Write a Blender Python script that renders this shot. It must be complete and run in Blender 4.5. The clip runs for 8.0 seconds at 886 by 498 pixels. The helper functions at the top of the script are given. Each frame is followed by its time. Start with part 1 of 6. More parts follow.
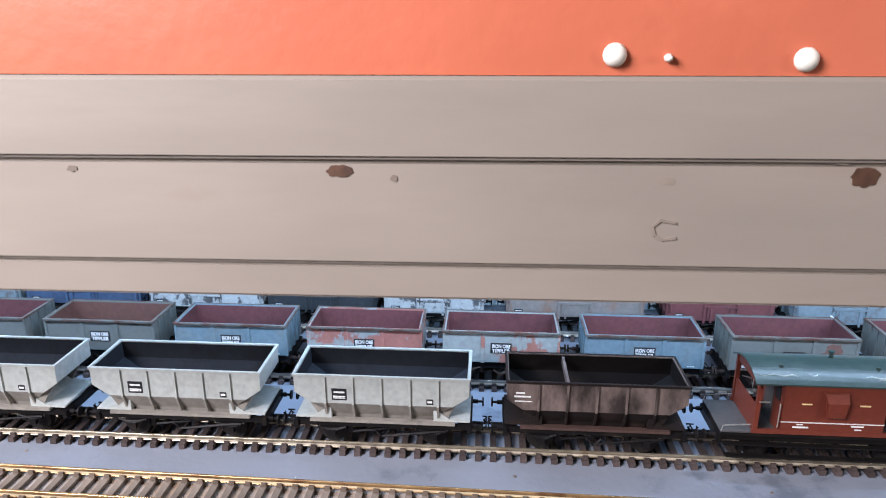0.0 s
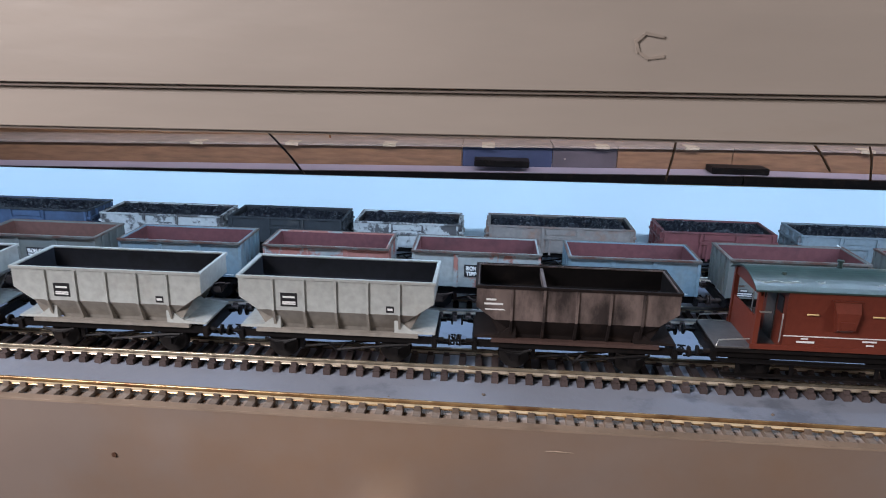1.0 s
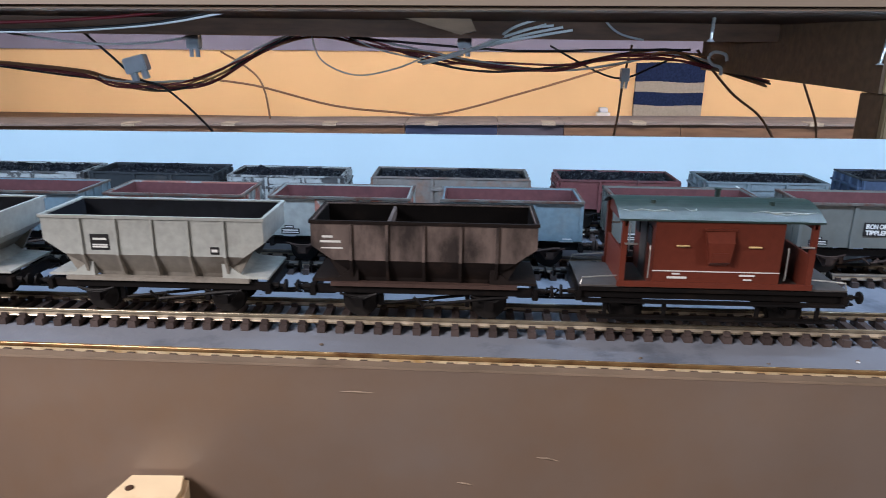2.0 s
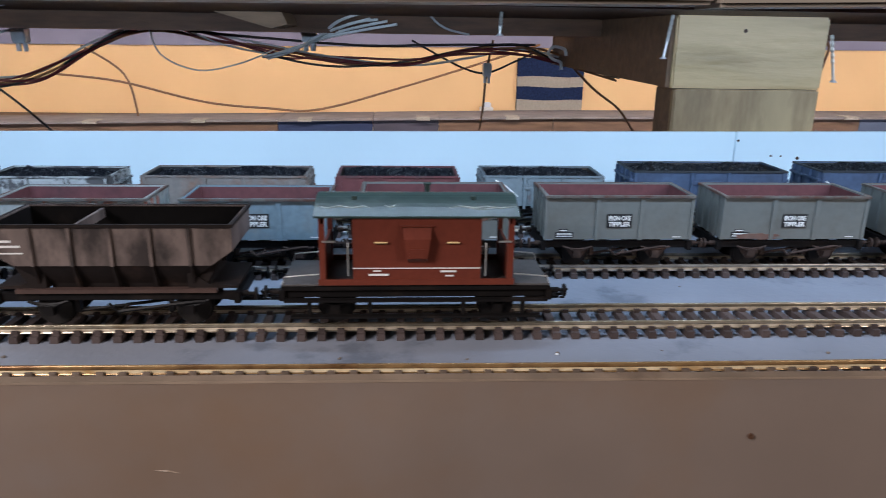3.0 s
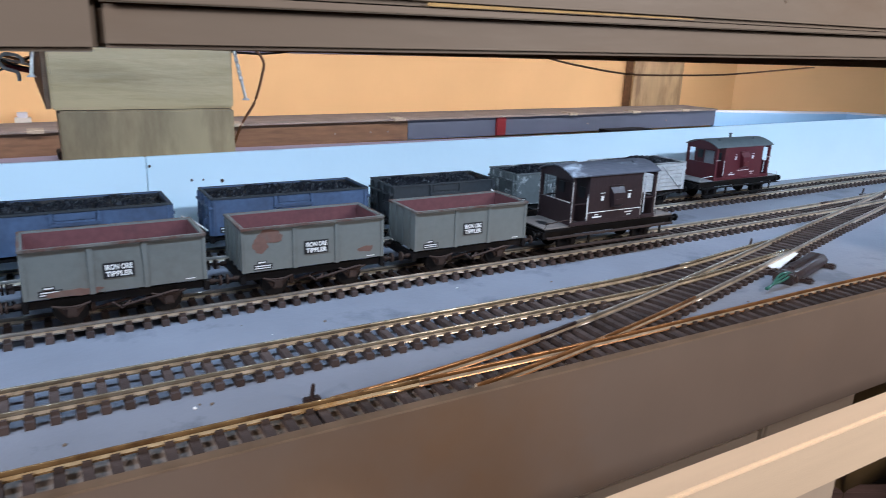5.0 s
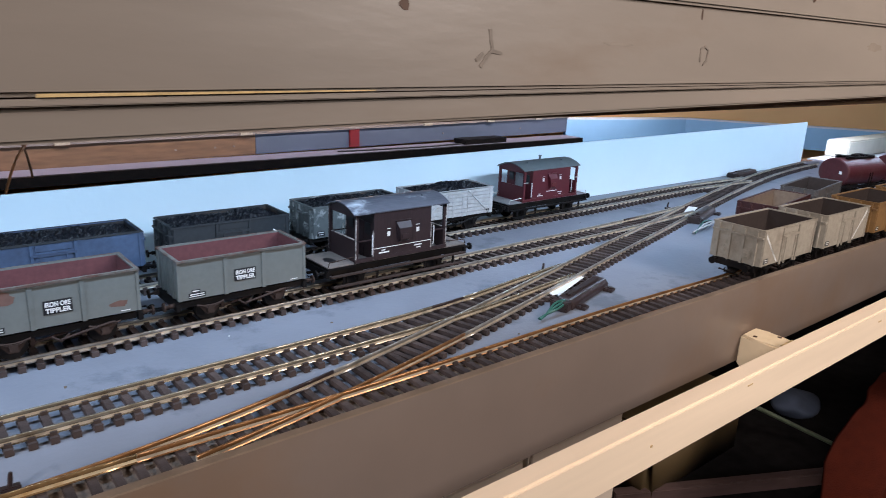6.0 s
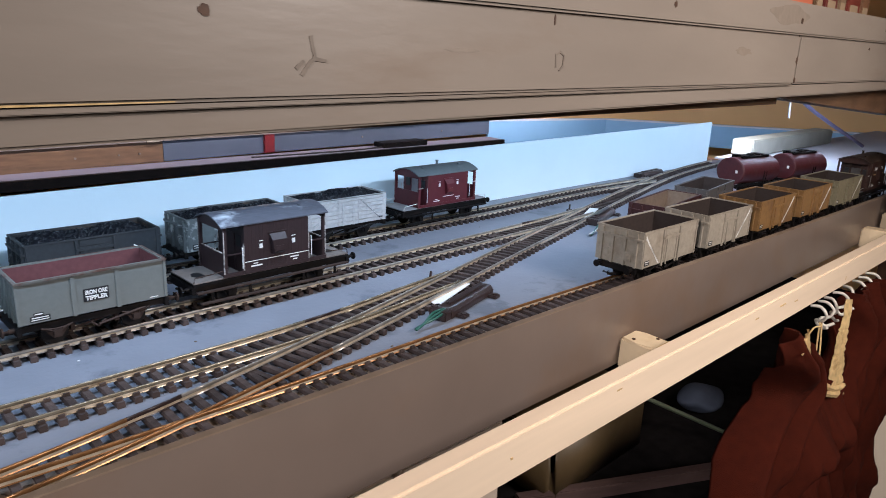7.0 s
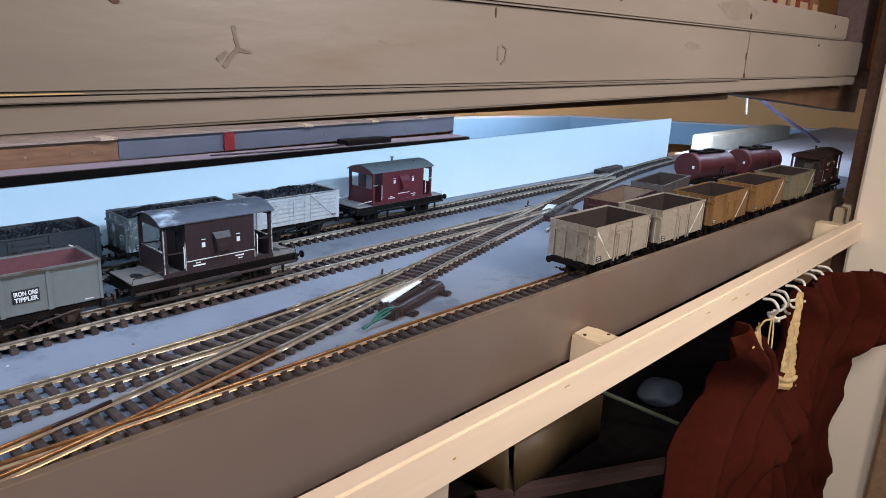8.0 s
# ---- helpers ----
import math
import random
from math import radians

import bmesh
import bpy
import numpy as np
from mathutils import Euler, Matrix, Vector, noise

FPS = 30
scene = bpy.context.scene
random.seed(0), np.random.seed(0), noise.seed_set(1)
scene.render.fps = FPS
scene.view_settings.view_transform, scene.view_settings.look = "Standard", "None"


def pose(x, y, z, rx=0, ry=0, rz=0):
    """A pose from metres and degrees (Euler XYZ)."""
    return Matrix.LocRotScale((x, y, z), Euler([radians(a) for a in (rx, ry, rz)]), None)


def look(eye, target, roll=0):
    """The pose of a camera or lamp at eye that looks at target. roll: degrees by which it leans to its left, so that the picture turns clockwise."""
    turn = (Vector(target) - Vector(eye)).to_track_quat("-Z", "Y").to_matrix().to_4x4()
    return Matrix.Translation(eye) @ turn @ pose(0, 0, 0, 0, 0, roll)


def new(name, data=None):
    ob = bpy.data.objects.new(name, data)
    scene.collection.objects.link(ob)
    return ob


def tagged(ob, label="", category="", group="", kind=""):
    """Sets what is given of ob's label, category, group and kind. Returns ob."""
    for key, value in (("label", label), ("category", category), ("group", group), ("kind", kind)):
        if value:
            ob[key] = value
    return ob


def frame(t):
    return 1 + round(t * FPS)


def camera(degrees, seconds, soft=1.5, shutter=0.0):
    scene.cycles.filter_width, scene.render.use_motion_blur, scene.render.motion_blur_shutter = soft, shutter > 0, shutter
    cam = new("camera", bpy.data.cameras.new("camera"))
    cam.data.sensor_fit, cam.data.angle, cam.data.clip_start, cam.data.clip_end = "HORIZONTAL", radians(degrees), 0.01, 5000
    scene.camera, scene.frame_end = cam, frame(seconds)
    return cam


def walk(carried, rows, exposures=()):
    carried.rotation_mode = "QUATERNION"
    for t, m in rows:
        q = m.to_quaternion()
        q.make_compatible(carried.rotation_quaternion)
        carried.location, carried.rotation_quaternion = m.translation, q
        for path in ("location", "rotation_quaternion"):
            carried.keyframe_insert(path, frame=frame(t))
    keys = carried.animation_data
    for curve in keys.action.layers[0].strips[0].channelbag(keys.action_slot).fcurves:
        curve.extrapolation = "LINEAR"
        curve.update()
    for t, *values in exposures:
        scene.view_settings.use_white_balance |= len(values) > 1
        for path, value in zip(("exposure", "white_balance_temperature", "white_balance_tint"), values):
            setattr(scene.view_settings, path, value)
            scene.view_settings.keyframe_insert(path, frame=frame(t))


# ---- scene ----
# camera: hand-held, about 0.1 to 0.2 m over the lower board, going right and turning right
cam = camera(64.39, 8.0, soft=0.9, shutter=0.2)
# seconds, eye x y z, turn, tilt, lean
ROWS = [
    (0.0, 0.0279, -0.0416, 0.2001, 3.719, -17.912, 0.135),
    (0.5, 0.0302, -0.0371, 0.1684, 3.852, -17.011, 0.807),
    (1.0, 0.0416, -0.0238, 0.1402, 3.624, -16.574, 1.218),
    (1.2, 0.0483, -0.0166, 0.1301, 3.184, -16.602, 1.389),
    (2.3, 0.1167, 0.0067, 0.1073, 1.283, -16.883, 0.500),
    (2.5, 0.1323, 0.0084, 0.1096, 0.155, -17.248, 0.830),
    (3.0, 0.1775, 0.0091, 0.1089, -3.542, -16.977, 0.909),
    (3.5, 0.2254, 0.0121, 0.1126, -9.227, -17.082, 1.201),
    (4.0, 0.2729, 0.0132, 0.1166, -16.517, -16.906, 1.684),
    (4.5, 0.3043, 0.0189, 0.1141, -24.164, -16.729, 1.866),
    (5.0, 0.3307, 0.0159, 0.1221, -30.830, -16.487, 2.205),
    (5.2, 0.3438, 0.0103, 0.1289, -32.895, -16.752, 2.442),
    (6.3, 0.3935, -0.0153, 0.1459, -41.768, -15.975, 2.414),
    (6.5, 0.3990, -0.0171, 0.1457, -42.689, -16.030, 2.326),
    (7.0, 0.4184, -0.0280, 0.1481, -44.805, -15.842, 2.441),
    (7.5, 0.4313, -0.0323, 0.1480, -46.414, -15.861, 2.575),
    (8.0, 0.4312, -0.0334, 0.1465, -47.220, -15.895, 2.535),
]


def eye_pose(x, y, z, turn, tilt, lean):
    a, b = radians(turn), radians(tilt)
    way = Vector((-math.sin(a) * math.cos(b), math.cos(a) * math.cos(b), math.sin(b)))
    return look((x, y, z), Vector((x, y, z)) + way, lean)


walk(cam, [(r[0], eye_pose(*r[1:])) for r in ROWS], exposures=((0, 0.60, 5400, 14), (0.5, 0.20, 5450, 14), (1.2, 0.06, 5600, 14), (2.3, 0.0, 5750, 14), (8, 0.0, 5750, 14)))

# ---- light ----
world = bpy.data.worlds.new("world")
scene.world = world
world.use_nodes = True
world.node_tree.nodes["Background"].inputs[0].default_value = (0.60, 0.62, 0.68, 1)
world.node_tree.nodes["Background"].inputs[1].default_value = 0.12
scene.view_settings.exposure = 0.0


def area_lamp(name, m, sx, sy, watts, colour):
    data = bpy.data.lights.new(name, "AREA")
    data.shape, data.size, data.size_y, data.energy, data.color = "RECTANGLE", sx, sy, watts, colour
    ob = new(name, data)
    ob.matrix_world = m
    return ob


# warm lamp added close by on the near left, standing in for room light
area_lamp("left_fill", look((-0.46, -0.27, 0.50), (-0.14, 0.2, 0.06)), 0.3, 0.3, 12.2, (1.0, 0.885, 0.77))
# warm lamp added, unseen, to brighten batten and planks further along
area_lamp("right_fill", look((0.84, -0.27, 0.33), (0.80, 0.15, 0.0)), 0.18, 0.18, 3.5, (1.0, 0.85, 0.69))
# two lengths of assumed cool strip light, unseen, under the deck over the sidings
area_lamp("assumed_strip_lamp", look((-0.10, 0.272, 0.1190), (-0.10, 0.362, 0.020)), 1.5, 0.007, 1.62, (0.67, 0.85, 1.0))
area_lamp("assumed_strip_lamp", look((1.16, 0.272, 0.1190), (1.16, 0.362, 0.020)), 1.0, 0.007, 1.15, (0.67, 0.85, 1.0))
# hidden lamp added behind the backscene to brighten the orange wall over the well
area_lamp("well_fill", look((0.5, 0.93, 0.1130), (0.5, 1.27, 0.02)), 2.6, 0.004, 5.4, (1.0, 0.90, 0.84))
# lamp added, unseen, to brighten the boards at the far end of the layout
area_lamp("end_fill", look((1.46, 0.52, 0.1060), (1.95, 0.74, 0.0)), 0.3, 0.03, 1.7, (0.95, 0.96, 1.0))

# ---- materials ----
def material(name, colour, rough=0.6, metal=0.0, vary=0.15, scale=40.0, stain=None, stain_at=(0.55, 0.7), stain_scale=9.0,
             bump=0.15, bump_scale=300.0, grain=None, spread=0.0, coat=0.0, shift=False, spec=0.5):
    """Procedural paint, wood or metal: colour varied at two scales, an optional second colour in patches, fine relief."""
    m = bpy.data.materials.new(name)
    m.use_nodes = True
    t = m.node_tree
    n, l = t.nodes, t.links
    b = n["Principled BSDF"]
    b.inputs["Roughness"].default_value, b.inputs["Metallic"].default_value = rough, metal
    b.inputs["Coat Weight"].default_value, b.inputs["Specular IOR Level"].default_value = coat, spec
    co = n.new("ShaderNodeTexCoord")
    vec = co.outputs["Object"]
    if shift:
        own, far, join = n.new("ShaderNodeObjectInfo"), n.new("ShaderNodeMath"), n.new("ShaderNodeVectorMath")
        far.operation, far.inputs[1].default_value = "MULTIPLY", 5.0
        l.new(own.outputs["Random"], far.inputs[0])
        l.new(vec, join.inputs[0])
        l.new(far.outputs[0], join.inputs[1])
        vec = join.outputs[0]
    if grain:
        mp = n.new("ShaderNodeMapping")
        mp.inputs["Scale"].default_value = grain
        l.new(vec, mp.inputs["Vector"])
        gvec = mp.outputs["Vector"]
    else:
        gvec = vec
    fine = n.new("ShaderNodeTexNoise")
    fine.inputs["Scale"].default_value, fine.inputs["Detail"].default_value = scale, 6
    l.new(gvec, fine.inputs["Vector"])
    ramp = n.new("ShaderNodeMapRange")
    ramp.inputs["From Min"].default_value, ramp.inputs["From Max"].default_value = 0.3, 0.7
    ramp.inputs["To Min"].default_value, ramp.inputs["To Max"].default_value = 1 - vary, 1 + vary
    l.new(fine.outputs["Fac"], ramp.inputs["Value"])
    value = ramp.outputs["Result"]
    if spread:
        info = n.new("ShaderNodeObjectInfo")
        each = n.new("ShaderNodeMapRange")
        each.inputs["To Min"].default_value, each.inputs["To Max"].default_value = 1 - spread, 1 + spread
        l.new(info.outputs["Random"], each.inputs["Value"])
        mul = n.new("ShaderNodeMath")
        mul.operation = "MULTIPLY"
        l.new(value, mul.inputs[0])
        l.new(each.outputs["Result"], mul.inputs[1])
        value = mul.outputs[0]
    if stain:
        coarse = n.new("ShaderNodeTexNoise")
        coarse.inputs["Scale"].default_value, coarse.inputs["Detail"].default_value = stain_scale, 7
        coarse.inputs["Roughness"].default_value = 0.65
        l.new(gvec, coarse.inputs["Vector"])
        mask = n.new("ShaderNodeMapRange")
        mask.inputs["From Min"].default_value, mask.inputs["From Max"].default_value = stain_at
        l.new(coarse.outputs["Fac"], mask.inputs["Value"])
        mix = n.new("ShaderNodeMix")
        mix.data_type = "RGBA"
        l.new(mask.outputs["Result"], mix.inputs[0])
        mix.inputs[6].default_value, mix.inputs[7].default_value = (*colour, 1), (*stain, 1)
        base = mix.outputs[2]
    else:
        rgb = n.new("ShaderNodeRGB")
        rgb.outputs[0].default_value = (*colour, 1)
        base = rgb.outputs[0]
    hsv = n.new("ShaderNodeHueSaturation")
    l.new(base, hsv.inputs["Color"])
    l.new(value, hsv.inputs["Value"])
    l.new(hsv.outputs["Color"], b.inputs["Base Color"])
    if bump:
        tex = n.new("ShaderNodeTexNoise")
        tex.inputs["Scale"].default_value, tex.inputs["Detail"].default_value = bump_scale, 4
        l.new(gvec, tex.inputs["Vector"])
        bn = n.new("ShaderNodeBump")
        bn.inputs["Strength"].default_value, bn.inputs["Distance"].default_value = bump, 0.001
        l.new(tex.outputs["Fac"], bn.inputs["Height"])
        l.new(bn.outputs["Normal"], b.inputs["Normal"])
    return m


M = {}
# two browns; the lower also takes its weaker light into the colour
M["fascia"] = material("brown_paint_dimmed", (0.176, 0.139, 0.117), 0.34, vary=0.10, scale=14, stain=(0.170, 0.110, 0.070), stain_at=(0.48, 0.66), stain_scale=4, bump=0.14, bump_scale=40, shift=True)
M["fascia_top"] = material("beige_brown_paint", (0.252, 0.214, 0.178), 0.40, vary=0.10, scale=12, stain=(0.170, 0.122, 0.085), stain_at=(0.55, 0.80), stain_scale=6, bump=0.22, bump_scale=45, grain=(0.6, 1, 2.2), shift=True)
M["red_paint"] = material("red_paint", (0.45, 0.122, 0.062), 0.35, vary=0.07, scale=20, stain=(0.54, 0.160, 0.085), stain_scale=6, bump=0.2, bump_scale=150)
M["board"] = material("grey_board_paint", (0.205, 0.222, 0.268), 0.5, vary=0.08, scale=25, stain=(0.125, 0.14, 0.175), stain_at=(0.56, 0.64), stain_scale=20, bump=0.2)
M["backscene"] = material("pale_board", (0.80, 0.93, 0.99), 0.5, vary=0.03, scale=12, bump=0.08)
M["orange"] = material("orange_wall_paint", (0.80, 0.495, 0.215), 0.7, vary=0.04, scale=8, bump=0.15, bump_scale=120)
M["dark_wood"] = material("dark_wood", (0.135, 0.062, 0.029), 0.6, vary=0.3, scale=30, grain=(1, 6, 6), bump=0.3)
M["mid_wood"] = material("brown_wood", (0.155, 0.085, 0.044), 0.6, vary=0.25, scale=30, grain=(1, 6, 6), bump=0.3)
M["brace_wood"] = material("raw_brown_timber", (0.26, 0.155, 0.085), 0.6, vary=0.2, scale=30, grain=(1, 6, 6), bump=0.3)
M["pale_wood"] = material("planed_pine", (0.90, 0.73, 0.54), 0.5, vary=0.06, scale=12, grain=(0.7, 9, 9), bump=0.12)
M["block_wood"] = material("painted_block", (0.44, 0.305, 0.155), 0.55, vary=0.20, scale=40, stain=(0.26, 0.165, 0.080), stain_at=(0.45, 0.60), stain_scale=22, bump=0.3, bump_scale=120, grain=(1, 1, 0.25))
M["lavender"] = material("lavender_board", (0.21, 0.19, 0.24), 0.7, vary=0.07, scale=12)
M["white_edge"] = material("white_edge_paint", (0.36, 0.355, 0.295), 0.6, vary=0.10, scale=30)
M["blue_grey"] = material("blue_grey_paint", (0.078, 0.095, 0.135), 0.6, vary=0.1, scale=15)
M["sky_blue"] = material("sky_blue_paint", (0.26, 0.47, 0.70), 0.7, vary=0.06, scale=10)
M["cream"] = material("cream_block_wood", (0.80, 0.64, 0.42), 0.5, vary=0.07, scale=60, stain=(0.66, 0.50, 0.28), stain_scale=25, bump=0.25, bump_scale=150)
# unseen walls and ceiling, toned dim so that they bounce little light
M["unseen_room"] = material("bounce_cut_wall", (0.22, 0.19, 0.15), 0.8, vary=0.06, scale=6, bump=0.3, bump_scale=90)
M["wall"] = material("cream_wall_paint", (0.74, 0.64, 0.50), 0.7, vary=0.04, scale=10, bump=0.3, bump_scale=90)
M["floor"] = material("dark_carpet", (0.035, 0.026, 0.022), 0.95, vary=0.3, scale=200, bump=0.5)
M["rail"] = material("tarnished_rail", (0.275, 0.255, 0.225), 0.28, metal=0.45, vary=0.25, scale=160, stain=(0.14, 0.115, 0.09), stain_scale=60, bump=0.05)
M["rail_gold"] = material("brassy_rusty_rail", (0.36, 0.225, 0.100), 0.26, metal=0.6, vary=0.25, scale=140, stain=(0.17, 0.085, 0.035), stain_at=(0.5, 0.66), stain_scale=60, bump=0.05)
M["rail_rust"] = material("rust_brown_rail", (0.30, 0.145, 0.055), 0.30, metal=0.6, vary=0.3, scale=140, stain=(0.22, 0.085, 0.03), stain_scale=60, bump=0.1)
M["rail_brass"] = material("brassy_rail", (0.29, 0.245, 0.175), 0.26, metal=0.6, vary=0.25, scale=160, stain=(0.19, 0.13, 0.07), stain_scale=60, bump=0.05)
M["rail_web"] = material("dull_rail_side", (0.62, 0.53, 0.40), 0.35, metal=0.4, vary=0.3, scale=160, stain=(0.25, 0.18, 0.11), stain_scale=50, bump=0.1)
M["dusty_lit_sleeper"] = material("dusty_lit_brown_sleeper", (0.150, 0.115, 0.088), 0.75, vary=0.2, scale=300, stain=(0.085, 0.060, 0.045), stain_at=(0.5, 0.7), stain_scale=90, spread=0.2, bump=0.3, bump_scale=900, spec=0.2)
M["sleeper"] = material("brown_sleeper_plastic", (0.058, 0.044, 0.041), 0.6, vary=0.25, scale=300, stain=(0.082, 0.060, 0.050), stain_at=(0.55, 0.7), stain_scale=90, spread=0.3, bump=0.3, bump_scale=900)


def paint(name, colour, dirt=(0.10, 0.07, 0.05), at=(0.52, 0.75), patches=70.0, rough=0.55, vary=0.12, spread=0.04, coat=0.0, spec=0.35):
    """Weathered paint of a model wagon, its dirt lying differently on each part."""
    return material(name, colour, rough, vary=vary, scale=350, stain=dirt, stain_at=at, stain_scale=patches, bump=0.05, bump_scale=900, spread=spread, coat=coat, shift=True, spec=spec)


M["frame"] = paint("black_underframe", (0.0075, 0.0065, 0.0065), (0.022, 0.016, 0.013), rough=0.5)
M["frame_brown"] = paint("brown_dusted_underframe", (0.042, 0.028, 0.023), (0.095, 0.060, 0.046), rough=0.75)
M["wheel"] = material("dark_wheel_metal", (0.012, 0.010, 0.009), 0.7, vary=0.3, scale=200, spec=0.15)
M["white"] = material("white_lettering", (0.72, 0.72, 0.70), 0.6, vary=0.08, scale=300)
M["black"] = material("black_panel_paint", (0.012, 0.012, 0.014), 0.5, vary=0.2, scale=300)
M["coal"] = material("coal", (0.009, 0.010, 0.014), 0.40, spec=0.3, vary=0.5, scale=500, bump=0.8, bump_scale=700)
M["steel"] = material("bright_wire", (0.60, 0.58, 0.54), 0.35, metal=0.8, vary=0.1, scale=300)
M["curtain"] = material("rust_red_curtain", (0.047, 0.0072, 0.0027), 0.95, vary=0.15, scale=140, stain=(0.037, 0.0060, 0.0025), stain_scale=20, bump=0.6, bump_scale=1500)
M["tape"] = material("cream_curtain_tape", (0.62, 0.44, 0.20), 0.9, vary=0.2, scale=200, stain=(0.42, 0.27, 0.10), stain_scale=60, bump=0.5, bump_scale=900)
M["plastic_white"] = material("white_plastic", (0.70, 0.66, 0.58), 0.4, vary=0.05, scale=100)
M["motor"] = material("dark_brown_plastic", (0.030, 0.018, 0.016), 0.35, vary=0.2, scale=200, bump=0.15)
M["paper"] = material("white_paper", (0.72, 0.74, 0.76), 0.8, vary=0.04, scale=60)
M["wire_red"] = material("dark_red_cable", (0.17, 0.024, 0.026), 0.4)
M["wire_black"] = material("black_cable", (0.015, 0.012, 0.012), 0.4)
M["wire_brown"] = material("brown_cable", (0.26, 0.105, 0.040), 0.45)
M["wire_olive"] = material("olive_brown_cable", (0.150, 0.066, 0.022), 0.45)
M["wire_grey"] = material("grey_cable", (0.48, 0.46, 0.45), 0.45)
M["wire_white"] = material("white_cable", (0.90, 0.88, 0.86), 0.45)
M["wire_purple"] = material("purple_cable", (0.10, 0.078, 0.15), 0.5, vary=0.25, scale=30)
M["wire_green"] = material("dark_green_cable", (0.02, 0.10, 0.075), 0.4)
M["grey_plastic"] = material("grey_plastic", (0.62, 0.62, 0.64), 0.45, vary=0.08, scale=80)
M["navy_cloth"] = material("navy_cloth", (0.016, 0.025, 0.062), 0.95, vary=0.3, scale=300, bump=0.5)
M["oat_cloth"] = material("oatmeal_cloth", (0.34, 0.29, 0.22), 0.95, vary=0.1, scale=300, bump=0.3)
M["mark"] = material("dark_rust_stain", (0.060, 0.026, 0.012), 0.6, vary=0.4, scale=200)
M["pencil"] = material("grey_pencil", (0.150, 0.115, 0.090), 0.7)
M["faint"] = material("faint_brown_smear", (0.228, 0.188, 0.150), 0.5, vary=0.12, scale=120)
M["end_white"] = material("blue_white_board", (0.60, 0.62, 0.70), 0.6, vary=0.05, scale=12)
M["beam_paint"] = material("pale_olive_paint", (0.60, 0.415, 0.205), 0.40, vary=0.14, scale=18, stain=(0.38, 0.255, 0.100), stain_at=(0.50, 0.72), stain_scale=14, bump=0.45, bump_scale=60, grain=(0.5, 1, 3.0))
M["smudge"] = material("faint_grey_smudge", (0.196, 0.160, 0.128), 0.6, vary=0.25, scale=120)
M["card"] = material("tan_cardboard", (0.36, 0.26, 0.16), 0.85, vary=0.08, scale=30, bump=0.2)
M["deep_red"] = material("deep_red_paint", (0.16, 0.010, 0.014), 0.5)
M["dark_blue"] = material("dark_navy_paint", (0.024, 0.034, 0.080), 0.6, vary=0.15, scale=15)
M["dusk_blue"] = material("worn_navy_paint", (0.060, 0.050, 0.060), 0.6, vary=0.3, scale=15, stain=(0.095, 0.058, 0.040), stain_scale=12)
M["plum"] = material("purple_brown_deck_edge", (0.095, 0.058, 0.052), 0.6, vary=0.2, scale=30, grain=(1, 6, 6), bump=0.2)
M["scuff"] = material("pale_scuff", (0.235, 0.175, 0.125), 0.6, vary=0.2, scale=200)
for key in ("curtain", "navy_cloth", "sleeper", "frame_brown"):
    M[key].node_tree.nodes["Principled BSDF"].inputs["Specular IOR Level"].default_value = 0.12
M["frame"].node_tree.nodes["Principled BSDF"].inputs["Specular IOR Level"].default_value = 0.12
# gold reflection along the rail's side put into its colour
M["rail_web_glint"] = material("glint_brass_rail_side", (0.90, 0.755, 0.50), 0.28, metal=0.45, vary=0.2, scale=120, stain=(0.60, 0.36, 0.13), stain_at=(0.52, 0.68), stain_scale=50, bump=0.05)
M["rubbed"] = material("paint_rubbed_pale", (0.36, 0.33, 0.31), 0.55, vary=0.45, scale=500, stain=(0.05, 0.035, 0.035), stain_at=(0.50, 0.58), stain_scale=260)
M["ledge"] = material("dusty_ledge_paint", (0.20, 0.165, 0.145), 0.7, vary=0.2, scale=40, bump=0.3)

# ---- mesh helpers ----
def add_box(bm, x0, x1, y0, y1, z0, z1, bevel=0.0):
    """A box with its own eight corners; z0, z1 may be pairs (at x0, at x1)."""
    za = z0 if isinstance(z0, tuple) else (z0, z0)
    zb = z1 if isinstance(z1, tuple) else (z1, z1)
    co = [(x, y, z) for x, lo, hi in ((x0, za[0], zb[0]), (x1, za[1], zb[1])) for y in (y0, y1) for z in (lo, hi)]
    v = [bm.verts.new(c) for c in co]
    faces = [bm.faces.new([v[i] for i in f]) for f in
             ((0, 1, 3, 2), (4, 6, 7, 5), (0, 4, 5, 1), (2, 3, 7, 6), (0, 2, 6, 4), (1, 5, 7, 3))]
    if bevel:
        edges = list({e for f in faces for e in f.edges})
        bmesh.ops.bevel(bm, geom=edges, offset=bevel, segments=2, affect="EDGES")
    return v


def add_prism(bm, pts, axis, a, b):
    """Extrudes the outline pts between a and b along the axis; pts are in the other two axes, in order."""
    def put(p, c):
        return {"x": (c, p[0], p[1]), "y": (p[0], c, p[1]), "z": (p[0], p[1], c)}[axis]
    va = [bm.verts.new(put(p, a)) for p in pts]
    vb = [bm.verts.new(put(p, b)) for p in pts]
    bm.faces.new(va)
    bm.faces.new(vb[::-1])
    for i in range(len(pts)):
        j = (i + 1) % len(pts)
        bm.faces.new((va[j], va[i], vb[i], vb[j]))


